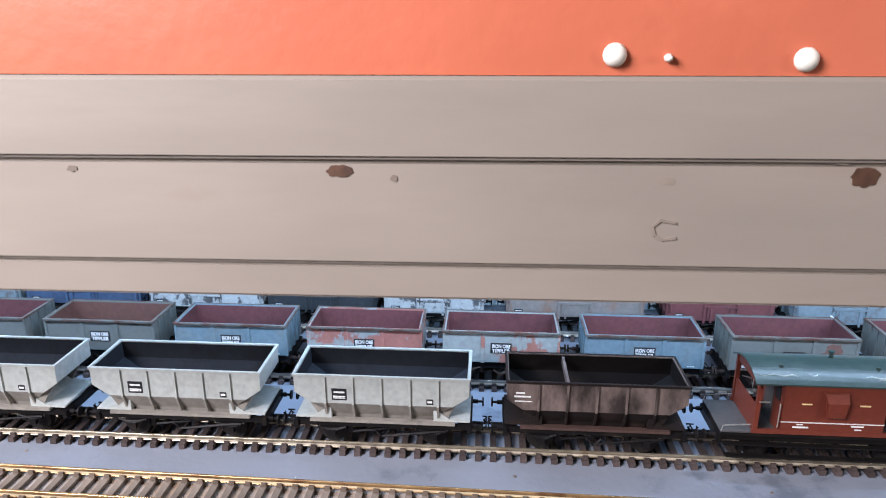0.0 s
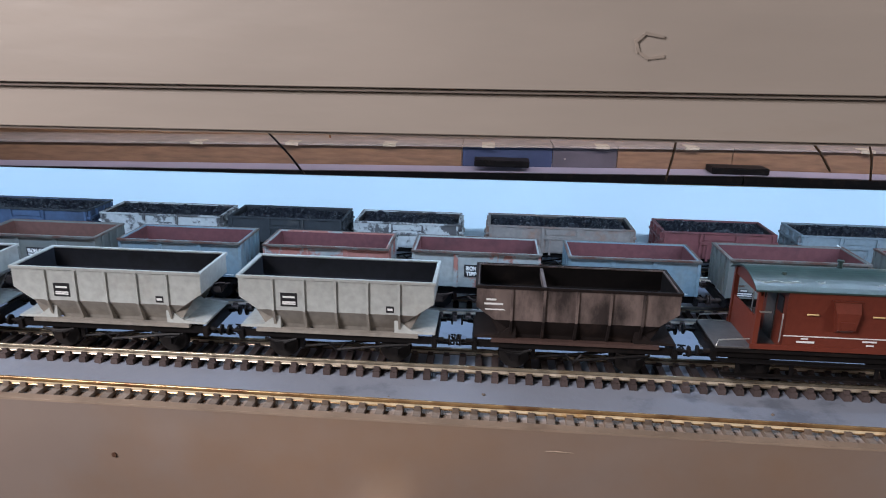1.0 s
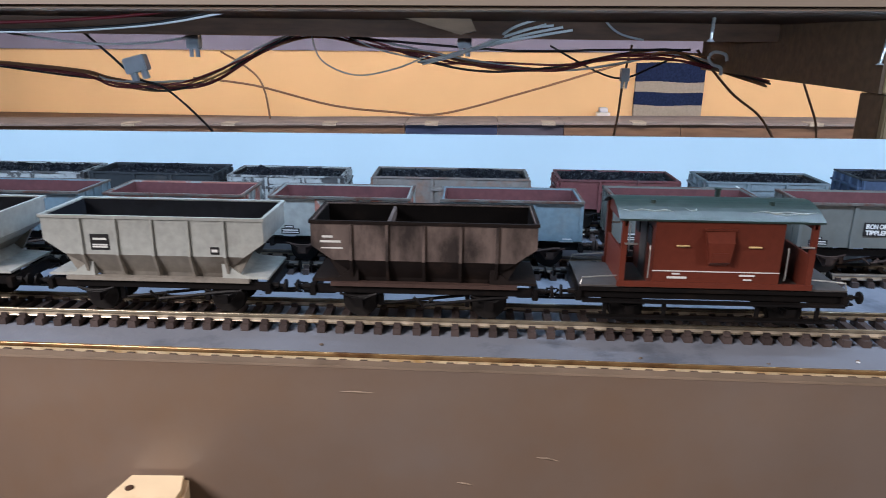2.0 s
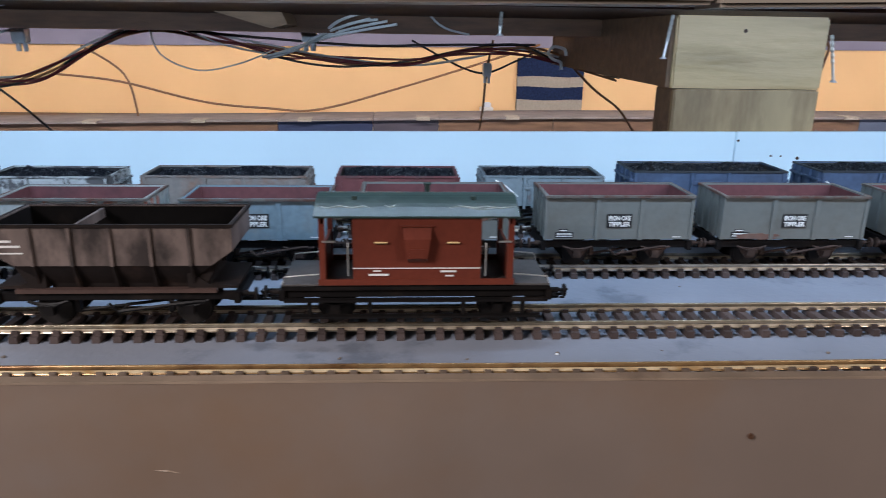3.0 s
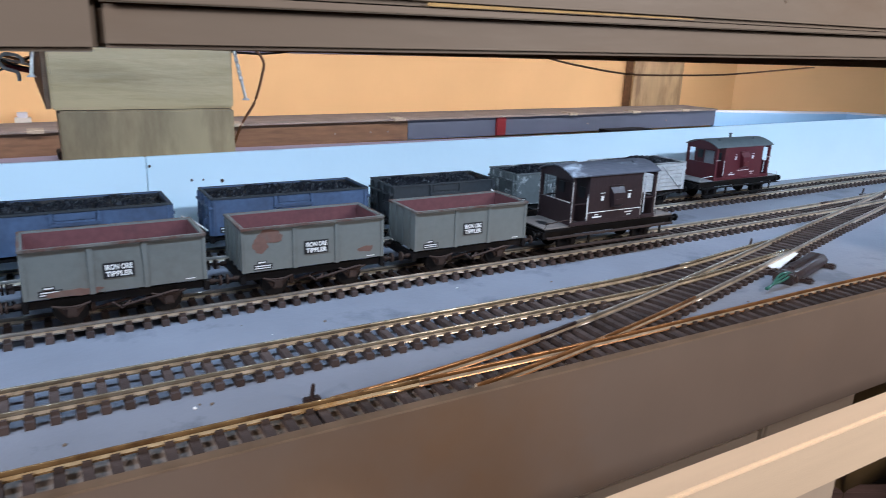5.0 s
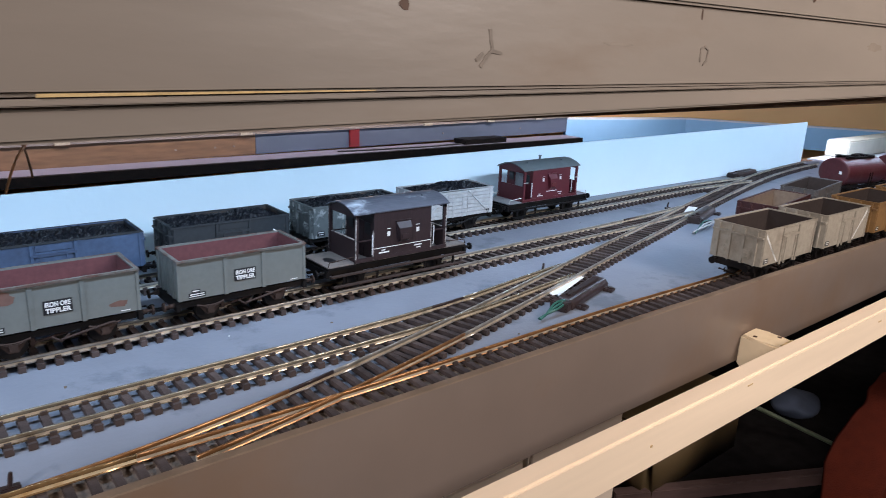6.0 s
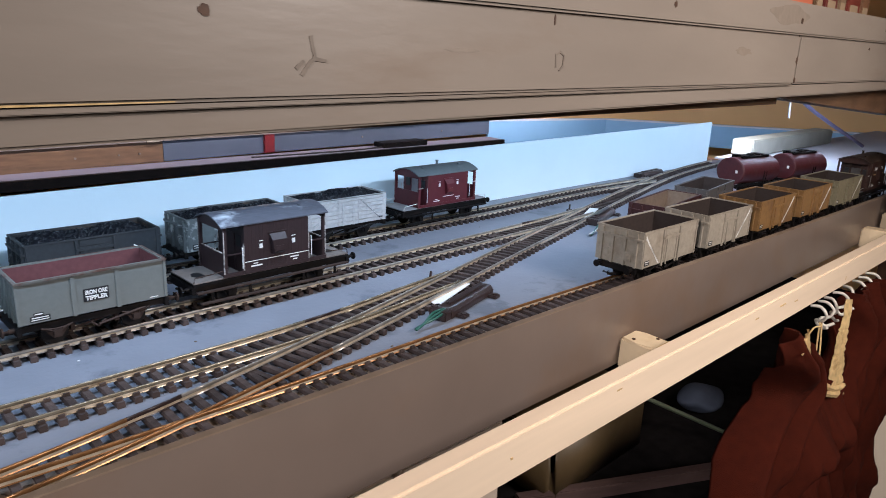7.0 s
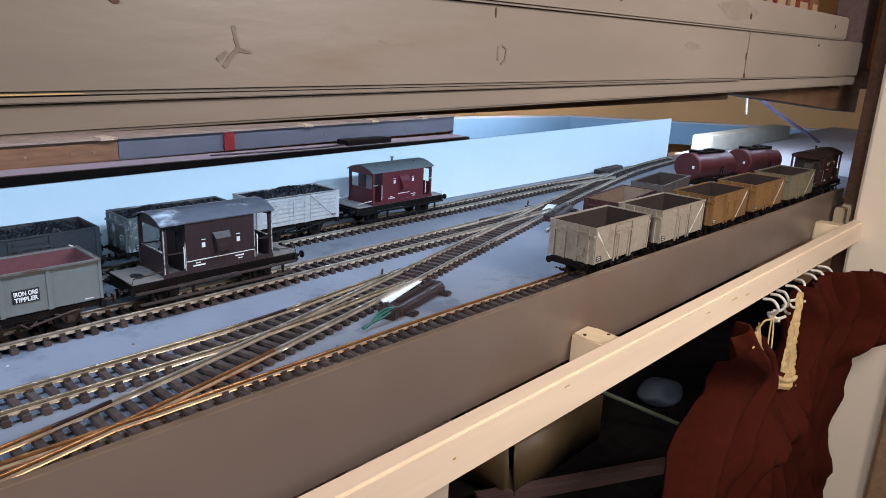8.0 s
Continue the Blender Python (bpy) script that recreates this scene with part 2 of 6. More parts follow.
def add_tube(bm, path, radius, sides=6):
    """A round tube along path."""
    path = [Vector(p) for p in path]
    rings = []
    for i, p in enumerate(path):
        d = (path[min(i + 1, len(path) - 1)] - path[max(i - 1, 0)]).normalized()
        up = Vector((0, 0, 1)) if abs(d.z) < 0.9 else Vector((1, 0, 0))
        s = d.cross(up).normalized()
        u = s.cross(d)
        r = radius[i] if isinstance(radius, (list, tuple)) else radius
        rings.append([bm.verts.new(p + r * (math.cos(k * math.tau / sides) * s + math.sin(k * math.tau / sides) * u)) for k in range(sides)])
    for a, b in zip(rings, rings[1:]):
        for k in range(sides):
            bm.faces.new((a[k], a[(k + 1) % sides], b[(k + 1) % sides], b[k]))
    bm.faces.new(rings[0][::-1])
    bm.faces.new(rings[-1])


def add_disc(bm, centre, axis, radius, depth, sides=16):
    c, a = Vector(centre), Vector(axis).normalized()
    add_tube(bm, [c - a * depth / 2, c + a * depth / 2], radius, sides)


def mesh_of(name, bm, mat, smooth=False):
    bmesh.ops.recalc_face_normals(bm, faces=bm.faces)
    me = bpy.data.meshes.new(name)
    bm.to_mesh(me)
    bm.free()
    me.materials.append(mat)
    if smooth:
        for p in me.polygons:
            p.use_smooth = True
    return me


def part(name, bm, mat, parent, label="", smooth=False):
    ob = new(name, mesh_of(name, bm, mat, smooth))
    ob.parent = parent
    return tagged(ob, label) if label else ob


def thing(name, m, label, category, group="", kind=""):
    ob = new(name)
    ob.empty_display_size = 0.01
    ob.matrix_world = m
    return tagged(ob, label, category, group, kind)


def solid(name, bm, mat, label, category, group="", kind="", smooth=False):
    return tagged(new(name, mesh_of(name, bm, mat, smooth)), label, category, group, kind)


def boxes(*rows, bevel=0.0):
    bm = bmesh.new()
    for r in rows:
        add_box(bm, *r, bevel=bevel)
    return bm


# ---- the room ----
solid("floor", boxes((-2.2, 3.4, -2.2, 1.9, -0.90, -0.85)), M["floor"], "dark carpeted floor under the layout", "floor", kind="structure")
solid("wall_back", boxes((-2.2, 3.4, 1.272, 1.372, -0.85, 1.5)), M["orange"], "orange painted plaster wall behind the layout", "wall", kind="structure")
solid("wall_front", boxes((-2.2, 3.4, -2.3, -2.2, -0.85, 1.5)), M["unseen_room"], "unseen room wall, kept dim to cut bounced light", "wall", kind="structure")
solid("wall_side", boxes((-2.3, -2.2, -2.2, 1.272, -0.85, 1.5)), M["unseen_room"], "unseen side wall, kept dim to cut bounced light", "wall", kind="structure")
bm = bmesh.new()
add_prism(bm, [(1.955, 1.2718), (2.62, 0.1402), (2.75, 0.1402), (2.09, 1.2718)], "z", -0.85, 1.5)
solid("wall_end", bm, M["orange"], "orange painted end wall", "wall", kind="structure")
solid("wall_jamb", boxes((1.235, 3.4, 0.0745, 0.14, -0.85, 1.5), bevel=0.003), M["wall"], "cream painted wall end beside the layout", "wall", kind="structure")
solid("door_frame", boxes((1.222, 1.30, 0.012, 0.0740, -0.85, 1.5), bevel=0.003), M["brace_wood"], "brown timber door frame at the end of the wall", "door frame", kind="structure")
solid("wall_far", boxes((3.4, 3.5, -2.2, 0.14, -0.85, 1.5)), M["unseen_room"], "unseen wall at the room's end, kept dim to cut bounced light", "wall", kind="structure")
solid("ceiling", boxes((-2.2, 3.4, -2.2, 1.272, 1.5, 1.55)), M["unseen_room"], "unseen ceiling, kept dim to cut bounced light", "ceiling", kind="structure")

# ---- lower deck ----
BOARD = 0.0018      # height of the lower board
solid("baseboard", boxes((-1.2, 1.50, 0.1720, 0.448, -0.012, BOARD)), M["board"], "grey painted baseboard of the lower deck, dusty and stained", "baseboard", kind="structure")
EDGE_LINE = ((-1.2, 0.0345), (0.0, 0.0262), (0.20, 0.0250), (0.40, 0.0237), (0.66, 0.0223), (0.80, 0.0214), (0.99, 0.0182), (1.30, 0.0162))     # top of the fascia
bm, cap = bmesh.new(), bmesh.new()
add_prism(bm, [(-1.2, -0.0255), (1.30, -0.0255)] + list(EDGE_LINE[::-1]), "y", 0.1685, 0.1713)
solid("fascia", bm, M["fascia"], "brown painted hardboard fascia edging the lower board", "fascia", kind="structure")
# paler cap: wear, with the edge's highlight put into its colour
add_prism(cap, [(x, z + 0.0001) for x, z in EDGE_LINE] + [(x, z + 0.0008) for x, z in EDGE_LINE[::-1]], "y", 0.1684, 0.1716)
bmesh.ops.bevel(cap, geom=list(cap.edges), offset=0.0002, segments=1, affect="EDGES")
solid("fascia_edge", cap, material("worn_highlit_edge", (0.225, 0.170, 0.125), 0.5, vary=0.2, scale=60, stain=(0.15, 0.105, 0.075), stain_scale=25), "worn top edge of the brown fascia, edge highlight in its colour", "trim", kind="structure")
back = thing("backscene", pose(0, 0, 0), "low pale bluish-white backscene board behind the sidings", "backscene", kind="structure")
part("panel", boxes((-1.2, 0.3862, 0.4385, 0.4415, BOARD, (0.0430, 0.0534)), bevel=0.0004), M["backscene"], back)
part("panel", boxes((0.3866, 1.422, 0.4385, 0.4415, BOARD, (0.0534, 0.0622)), bevel=0.0004), M["backscene"], back)

# ---- upper deck ----
upper = thing("upper_fascia", pose(0, 0, 0), "brown painted plank fascia of the upper deck", "fascia", kind="structure")
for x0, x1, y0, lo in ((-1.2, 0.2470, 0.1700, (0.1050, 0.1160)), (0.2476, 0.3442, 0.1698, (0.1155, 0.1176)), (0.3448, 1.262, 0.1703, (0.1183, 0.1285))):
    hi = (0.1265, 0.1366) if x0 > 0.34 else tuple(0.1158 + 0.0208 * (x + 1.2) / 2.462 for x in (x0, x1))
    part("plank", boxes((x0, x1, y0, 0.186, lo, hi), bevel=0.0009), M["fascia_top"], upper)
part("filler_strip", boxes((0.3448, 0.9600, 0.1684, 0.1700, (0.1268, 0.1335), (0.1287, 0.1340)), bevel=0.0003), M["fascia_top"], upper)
part("split_edge", boxes((0.4150, 0.5050, 0.1679, 0.1684, (0.1297, 0.1307), (0.1305, 0.1310))), M["tape"], upper, "pale split edge of the plank")
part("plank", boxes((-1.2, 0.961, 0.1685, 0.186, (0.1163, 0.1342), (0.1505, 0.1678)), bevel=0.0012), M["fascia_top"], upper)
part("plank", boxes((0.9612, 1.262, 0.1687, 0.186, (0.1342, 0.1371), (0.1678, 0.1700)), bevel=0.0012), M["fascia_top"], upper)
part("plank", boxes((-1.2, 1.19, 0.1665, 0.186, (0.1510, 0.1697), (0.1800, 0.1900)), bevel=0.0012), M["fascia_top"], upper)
solid("upper_panel", boxes((-1.2, 0.97, 0.1685, 0.186, (0.1806, 0.1890), 0.42)), M["red_paint"], "orange-red painted panel above the upper fascia", "panel", kind="structure")
bm = bmesh.new()
add_prism(bm, [(-1.2, 0.2155), (2.55, 0.2155), (1.94, 1.268), (-1.2, 1.268)], "z", 0.1222, 0.142)
solid("upper_deck", bm, M["dark_wood"], "dark stained underside of the upper deck", "deck", kind="structure")

# ---- track ----
GAUGE = 0.0087      # centre line to rail


def curve_through(pts):
    """y as a smooth function of x through pts."""
    xs, ys = [p[0] for p in pts], [p[1] for p in pts]
    slopes = [(ys[min(i + 1, len(xs) - 1)] - ys[max(i - 1, 0)]) / (xs[min(i + 1, len(xs) - 1)] - xs[max(i - 1, 0)]) for i in range(len(xs))]

    def f(x):
        if x <= xs[0]:
            return ys[0] + slopes[0] * (x - xs[0])
        if x >= xs[-1]:
            return ys[-1] + slopes[-1] * (x - xs[-1])
        i = max(k for k in range(len(xs) - 1) if xs[k] <= x)
        h = xs[i + 1] - xs[i]
        u = (x - xs[i]) / h
        return ((1 + 2 * u) * (1 - u) ** 2 * ys[i] + u * (1 - u) ** 2 * h * slopes[i]
                + u * u * (3 - 2 * u) * ys[i + 1] - u * u * (1 - u) * h * slopes[i + 1])
    return f


def tilt_of(f, x):
    return math.atan((f(x + 0.002) - f(x - 0.002)) / 0.004)


def rail_mesh(f, side, x0, x1, step=0.012):
    """One rail with foot, web and head, along the centre line f, on one side of it."""
    bm = bmesh.new()
    n = max(2, int((x1 - x0) / step))
    outline = [(-0.00085, 0.0028), (0.00085, 0.0028), (0.00085, 0.0030), (0.0004, 0.0032), (0.0004, 0.0043), (0.00060, 0.0045),
               (0.00060, 0.0056), (0.00046, 0.00582), (0.0002, 0.00595), (-0.0002, 0.00595), (-0.00046, 0.00582), (-0.00060, 0.0056), (-0.00060, 0.0045), (-0.0004, 0.0043), (-0.0004, 0.0032), (-0.00085, 0.0030)]
    rings = []
    for i in range(n + 1):
        x = x0 + (x1 - x0) * i / n
        a = tilt_of(f, x)
        o = Vector((x, f(x), 0)) + side * GAUGE * Vector((-math.sin(a), math.cos(a), 0))
        s = Vector((-math.sin(a), math.cos(a), 0))
        rings.append([bm.verts.new(o + s * p[0] + Vector((0, 0, p[1]))) for p in outline])
    for a, b in zip(rings, rings[1:]):
        for k in range(len(outline)):
            j = (k + 1) % len(outline)
            bm.faces.new((a[k], a[j], b[j], b[k]))
    bm.faces.new(rings[0])
    bm.faces.new(rings[-1][::-1])
    for face in bm.faces:
        if 0.0033 < sum(v.co.z for v in face.verts) / len(face.verts) < 0.00445:
            face.material_index = 1
        else:
            face.smooth = True
    return bm


def chair_mesh():
    """A sleeper with the four moulded rail fixings on it."""
    bm = boxes((-0.00148, 0.00148, -0.0121, 0.0121, 0.0, 0.0026))
    for s in (-1, 1):
        for k in (-1, 1):
            y = s * GAUGE + k * 0.0012
            add_box(bm, -0.0012, 0.0012, y - 0.0005, y + 0.0005, 0.0026, 0.0040)
    return mesh_of("sleeper", bm, M["sleeper"])


SLEEPER = chair_mesh()
# paler copy for the left end: dust and warm front light in one colour
DUSTY_LIT = SLEEPER.copy()
DUSTY_LIT.materials[0] = M["dusty_lit_sleeper"]


def lay(name, label, f, x0, x1, rails, sleepers=True, pitch=0.0072, skip=None, wide=None, metal=None, skips=(), dusty=None):
    """A length of track. rails: rows of side, start, end. wide: a second line to which the sleepers reach between two places."""
    t = thing(name, pose(0, 0, BOARD), label, "railway track", "tracks of the sidings")
    for side, a, b, *own in rails:
        one = part("rail", rail_mesh(f, side, a, b), own[0] if own else metal or M["rail"], t)
        one.data.materials.append(M["rail_web_glint"] if one.data.materials[0] is M["rail_gold"] else M["rail_web"])
    x = x0
    while sleepers and x < x1:
        if not any(a < x < b for a, b in ((skip,) if skip else ()) + tuple(skips)):
            if wide and wide[1] < x < wide[2]:
                y0, y1 = sorted((f(x), wide[0](x)))
                bm = boxes((-0.00148, 0.00148, -0.0121, 0.0121 + y1 - y0, 0.0, 0.0027))
                ob = new("sleeper", mesh_of("sleeper", bm, M["sleeper"]))
                ob.location = (x, y0, 0)
            else:
                ob = new("sleeper", DUSTY_LIT if dusty and x < dusty else SLEEPER)
                ob.location = (x, f(x), 0)
            ob.rotation_euler = (random.uniform(-0.004, 0.004), 0, tilt_of(f, x) + random.uniform(-0.015, 0.015))
            ob.parent = t
        x += pitch
    return t


front = curve_through([(-0.6, 0.2180), (0.0, 0.2082), (0.12, 0.2066), (0.24, 0.2050), (0.40, 0.2044), (0.52, 0.2022), (0.60, 0.2025), (0.70, 0.2035), (0.80, 0.2012), (0.92, 0.1985), (1.1, 0.1962), (1.4, 0.1917)])
ladder = curve_through([(0.34, 0.2046), (0.403, 0.2045), (0.45, 0.2080), (0.50, 0.2158), (0.55, 0.2264), (0.60, 0.2383), (0.70, 0.2645), (0.80, 0.2918),
                        (0.90, 0.3182), (1.0, 0.3455), (1.1, 0.3715), (1.2, 0.3950), (1.3, 0.4125), (1.4, 0.4235), (1.6, 0.436), (1.8, 0.440)])
line_a = curve_through([(-0.6, 0.2574), (0.1, 0.2572), (0.35, 0.2567), (0.58, 0.2575), (0.64, 0.2618), (0.69, 0.2690), (0.735, 0.2750)])
line_b = curve_through([(-0.7, 0.3236), (0.4, 0.3236), (0.60, 0.3244), (0.70, 0.3268), (0.80, 0.3297), (0.90, 0.3345), (0.985, 0.3414)])
line_c = curve_through([(-0.8, 0.3925), (0.5, 0.3925), (0.87, 0.3955), (1.0, 0.4010), (1.1, 0.4030), (1.21, 0.3973)])
behind = curve_through([(0.88, 0.2400), (1.0, 0.2562), (1.2, 0.2840), (1.45, 0.3190)])

# tan bed: dust, with the warm light on the board's front in its colour
bm = bmesh.new()
add_prism(bm, [(-0.45, 0.1722), (1.34, 0.1722), (1.34, 0.2065), (0.95, 0.2120), (0.62, 0.2170), (0.30, 0.2185), (-0.45, 0.2295)], "z", BOARD + 0.0001, BOARD + 0.0006)
solid("track_bed", bm, material("dusty_lit_track_bed", (0.30, 0.255, 0.225), 0.9, vary=0.15, scale=60, stain=(0.21, 0.145, 0.095), stain_at=(0.42, 0.62), stain_scale=12, bump=0.5, bump_scale=500), "tan dust between the front sleepers, warm light in its colour", "track bed", kind="structure")
lay("front_track", "front siding track with tarnished brassy rails and brown sleepers", front, -0.45, 1.34, [(-1, -0.45, 0.400), (-1, 0.4002, 1.34, M["rail_rust"]), (1, -0.45, 0.440), (1, 0.4402, 1.34, M["rail_rust"])], skip=(0.403, 0.565), metal=M["rail_gold"], dusty=0.31)
lay("turnout", "turnout on the front siding, brown sleepers under rusty rails", front, 0.404, 0.565, [], wide=(ladder, 0.40, 0.57))
lay("turnout", "turnout joining the near siding to the crossover", ladder, 0.566, 0.735, [], wide=(line_a, 0.56, 0.74))
lay("turnout", "turnout joining the middle siding to the yard throat", ladder, 0.845, 0.985, [], wide=(line_b, 0.84, 0.99))
lay("turnout", "turnout joining the rear siding to the yard throat", ladder, 1.098, 1.21, [], wide=(line_c, 1.09, 1.22))
lay("crossover_track", "curved rails of the crossover and yard throat", ladder, 0.739, 1.42, [(1, 0.408, 0.505, M["rail_rust"]), (1, 0.505, 0.529, M["motor"]), (1, 0.529, 1.43), (-1, 0.455, 0.60, M["rail_rust"]), (-1, 0.60, 1.43)], skips=((0.842, 0.988), (1.095, 1.213)))
lay("near_track", "near siding track with brassy rails", line_a, -0.55, 0.562, [(-1, -0.55, 0.725), (1, -0.55, 0.612), (1, 0.612, 0.637, M["motor"]), (1, 0.637, 0.735)], metal=M["rail_brass"])
lay("middle_track", "middle siding track with pale rails", line_b, -0.65, 0.842, [(-1, -0.65, 0.97), (1, -0.65, 0.880), (1, 0.880, 0.900, M["motor"]), (1, 0.900, 0.985)])
lay("rear_track", "rear siding track along the backscene", line_c, -0.75, 1.095, [(-1, -0.75, 1.19), (1, -0.75, 1.20)])
lay("short_track", "short siding behind the front row of wagons", behind, 0.90, 1.13, [(-1, 0.90, 1.13), (1, 0.90, 1.13)])
tank_line = curve_through([(1.16, 0.3005), (1.2215, 0.2885), (1.3117, 0.2708), (1.42, 0.2497)])
lay("tank_track", "siding under the crimson tank wagons", tank_line, 1.16, 1.42, [(-1, 1.16, 1.42), (1, 1.16, 1.42)])

# ---- wagons: x along the track, z from the board ----
AXLE = 0.0141       # height of the axles


def wheelset(parent, x, mat, lift=0.0):
    z = AXLE - lift
    w = part("wheelset", boxes((x - 0.0007, x + 0.0007, -0.0072, 0.0072, z - 0.0007, z + 0.0007)), mat, parent)
    for s in (-1, 1):
        bm = bmesh.new()
        add_disc(bm, (x, s * 0.0083, z), (0, 1, 0), 0.0061, 0.0022, 20)
        add_disc(bm, (x, s * 0.0070, z), (0, 1, 0), 0.0068, 0.0006, 20)
        add_disc(bm, (x, s * 0.0097, z), (0, 1, 0), 0.0016, 0.0010, 10)
        part("wheel", bm, M["wheel"], w)


def underframe(van, length, base, mat, sole=0.0122, top=0.0205, lever=True, foot=None, lift=0.0):
    """Solebars, headstocks, buffers, wheels, axle guards, brake gear and couplings under a wagon."""
    h = length / 2
    low = 0.0029 - lift
    for s in (-1, 1):
        # solebars and headstocks blackened for the shadow under the body
        part("solebar", boxes((-h + 0.001, h - 0.001, s * sole - 0.0008, s * sole + 0.0008, top - 0.0032, top - 0.0002), bevel=0.0002), M["frame"], van)
        part("headstock", boxes((s * h - 0.0011, s * h + 0.0011, -0.0142, 0.0142, top - 0.0042, top - 0.0001), bevel=0.0002), M["frame"], van)
        for k in (-1, 1):
            bm = bmesh.new()
            c = (s * (h + 0.0011), k * 0.0113, top - 0.0015)
            add_tube(bm, [Vector(c), Vector(c) + Vector((s * 0.0025, 0, 0)), Vector(c) + Vector((s * 0.0026, 0, 0)), Vector(c) + Vector((s * 0.0048, 0, 0))], [0.0011, 0.0011, 0.0006, 0.0006], 10)
            add_disc(bm, Vector(c) + Vector((s * 0.0050, 0, 0)), (1, 0, 0), 0.0023, 0.0007, 14)
            part("buffer", bm, mat, van)
        # coupling: bar, hook and loop
        bm = bmesh.new()
        add_box(bm, *sorted((s * (h - 0.006), s * (h + 0.0065))), -0.0016, 0.0016, 0.0108 + low, 0.0118 + low)
        zc = 0.0125 + low
        add_tube(bm, [(s * (h + 0.0060), -0.0050, zc), (s * (h + 0.0078), -0.0050, zc), (s * (h + 0.0078), 0.0050, zc), (s * (h + 0.0060), 0.0050, zc)], 0.0004, 5)
        add_tube(bm, [(s * (h + 0.0030), 0, zc - 0.0012), (s * (h + 0.0090), 0, zc - 0.0003), (s * (h + 0.0100), 0, zc + 0.0013), (s * (h + 0.0092), 0, zc + 0.0021)], [0.0006, 0.0006, 0.0006, 0.0003], 6)
        part("coupling", bm, M["frame"], van)
        wheelset(van, s * base / 2, M["wheel"], lift)
        for k in (-1, 1):
            x, y = s * base / 2, k * (sole + 0.0006)
            bm = bmesh.new()
            add_prism(bm, [(x - 0.0052, top - 0.0038), (x - 0.0018, 0.0122), (x + 0.0018, 0.0122), (x + 0.0052, top - 0.0038)], "y", y - 0.0003, y + 0.0003)
            add_box(bm, x - 0.0016, x + 0.0016, *sorted((y, y + k * 0.0016)), 0.0103 + low, 0.0136 + low)
            for i in range(3):
                w = 0.0068 - 0.0016 * i
                z = 0.0150 + 0.6 * low - 0.0006 * i
                add_tube(bm, [(x - w, y + k * 0.0009, z + 0.0012), (x - w / 2, y + k * 0.0009, z + 0.0003), (x, y + k * 0.0009, z), (x + w / 2, y + k * 0.0009, z + 0.0003), (x + w, y + k * 0.0009, z + 0.0012)], 0.0005, 5)
            part("axle_guard", bm, mat, van)
    if lever:
        for k in (-1, 1):
            bm = bmesh.new()
            y = k * (sole + 0.0022)
            add_tube(bm, [(0.0, y, 0.0118 + low), (base * 0.30, y, 0.0137 + low), (base * 0.55, y, 0.0152 + low), (base * 0.62, y, 0.0153 + low)], 0.0006, 5)
            part("brake_lever", bm, mat, van)
            bm = bmesh.new()
            add_tube(bm, [(-0.0035, y - k * 0.0005, top - 0.004), (0.0, y - k * 0.0005, 0.0108 + low), (0.0035, y - k * 0.0005, top - 0.004)], 0.0006, 5)
            part("brake_hanger", bm, mat, van)
            bm = bmesh.new()
            add_tube(bm, [(-base * 0.32, k * 0.0085, 0.0100 + low), (0, k * 0.0085, 0.0120 + low), (base * 0.32, k * 0.0085, 0.0140 + low)], 0.0006, 5)
            part("push_rod", bm, mat, van)
            for s in (-1, 1):
                part("brake_shoe", boxes((s * (base / 2 - 0.0078) - 0.0009, s * (base / 2 - 0.0078) + 0.0009, k * 0.0083 - 0.001, k * 0.0083 + 0.001, 0.0095 + low, 0.0160)), mat, van)
    if foot:
        for k in (-1, 1):
            part("footboard", boxes((-h + 0.003, h - 0.003, *sorted((k * 0.0140, k * 0.0168)), 0.0098 + low * 0.6, 0.0106 + low * 0.6)), foot, van)
            part("footboard", boxes((-h + 0.001, h - 0.001, *sorted((k * 0.0138, k * 0.0165)), 0.0166, 0.0174)), foot, van)
            for x in (-h * 0.8, -h * 0.35, h * 0.35, h * 0.8):
                part("step_hanger", boxes((x - 0.0007, x + 0.0007, *sorted((k * 0.0140, k * 0.0148)), 0.0100 + low * 0.6, 0.0170)), M["frame"], van)


def open_shell(length, half, z0, z1, wall=0.0009, floor=0.0012):
    """An open-topped box with walls of a thickness and a floor."""
    bm = bmesh.new()
    a, b = length / 2, half

    def ring(x, y, z):
        return [bm.verts.new(p) for p in ((-x, -y, z), (x, -y, z), (x, y, z), (-x, y, z))]
    o0, o1 = ring(a, b, z0), ring(a, b, z1)
    i1, i0 = ring(a - wall, b - wall, z1), ring(a - wall, b - wall, z0 + floor)
    for p, q in ((o0, o1), (o1, i1), (i1, i0)):
        for k in range(4):
            bm.faces.new((p[k], p[(k + 1) % 4], q[(k + 1) % 4], q[k]))
    bm.faces.new(i0)
    bm.faces.new(o0[::-1])
    return bm


def lining(length, half, z0, z1, wall=0.0010):
    """The painted inside of an open wagon, a thin skin just within its walls."""
    bm = bmesh.new()
    a, b, w = length / 2 - wall, half - wall, 0.0003
    add_box(bm, -a, a, -b, -b + w, z0, z1)
    add_box(bm, -a, a, b - w, b, z0, z1)
    add_box(bm, -a, -a + w, -b + w, b - w, z0, z1)
    add_box(bm, a - w, a, -b + w, b - w, z0, z1)
    add_box(bm, -a + w, a - w, -b + w, b - w, z0, z0 + w)
    return bm


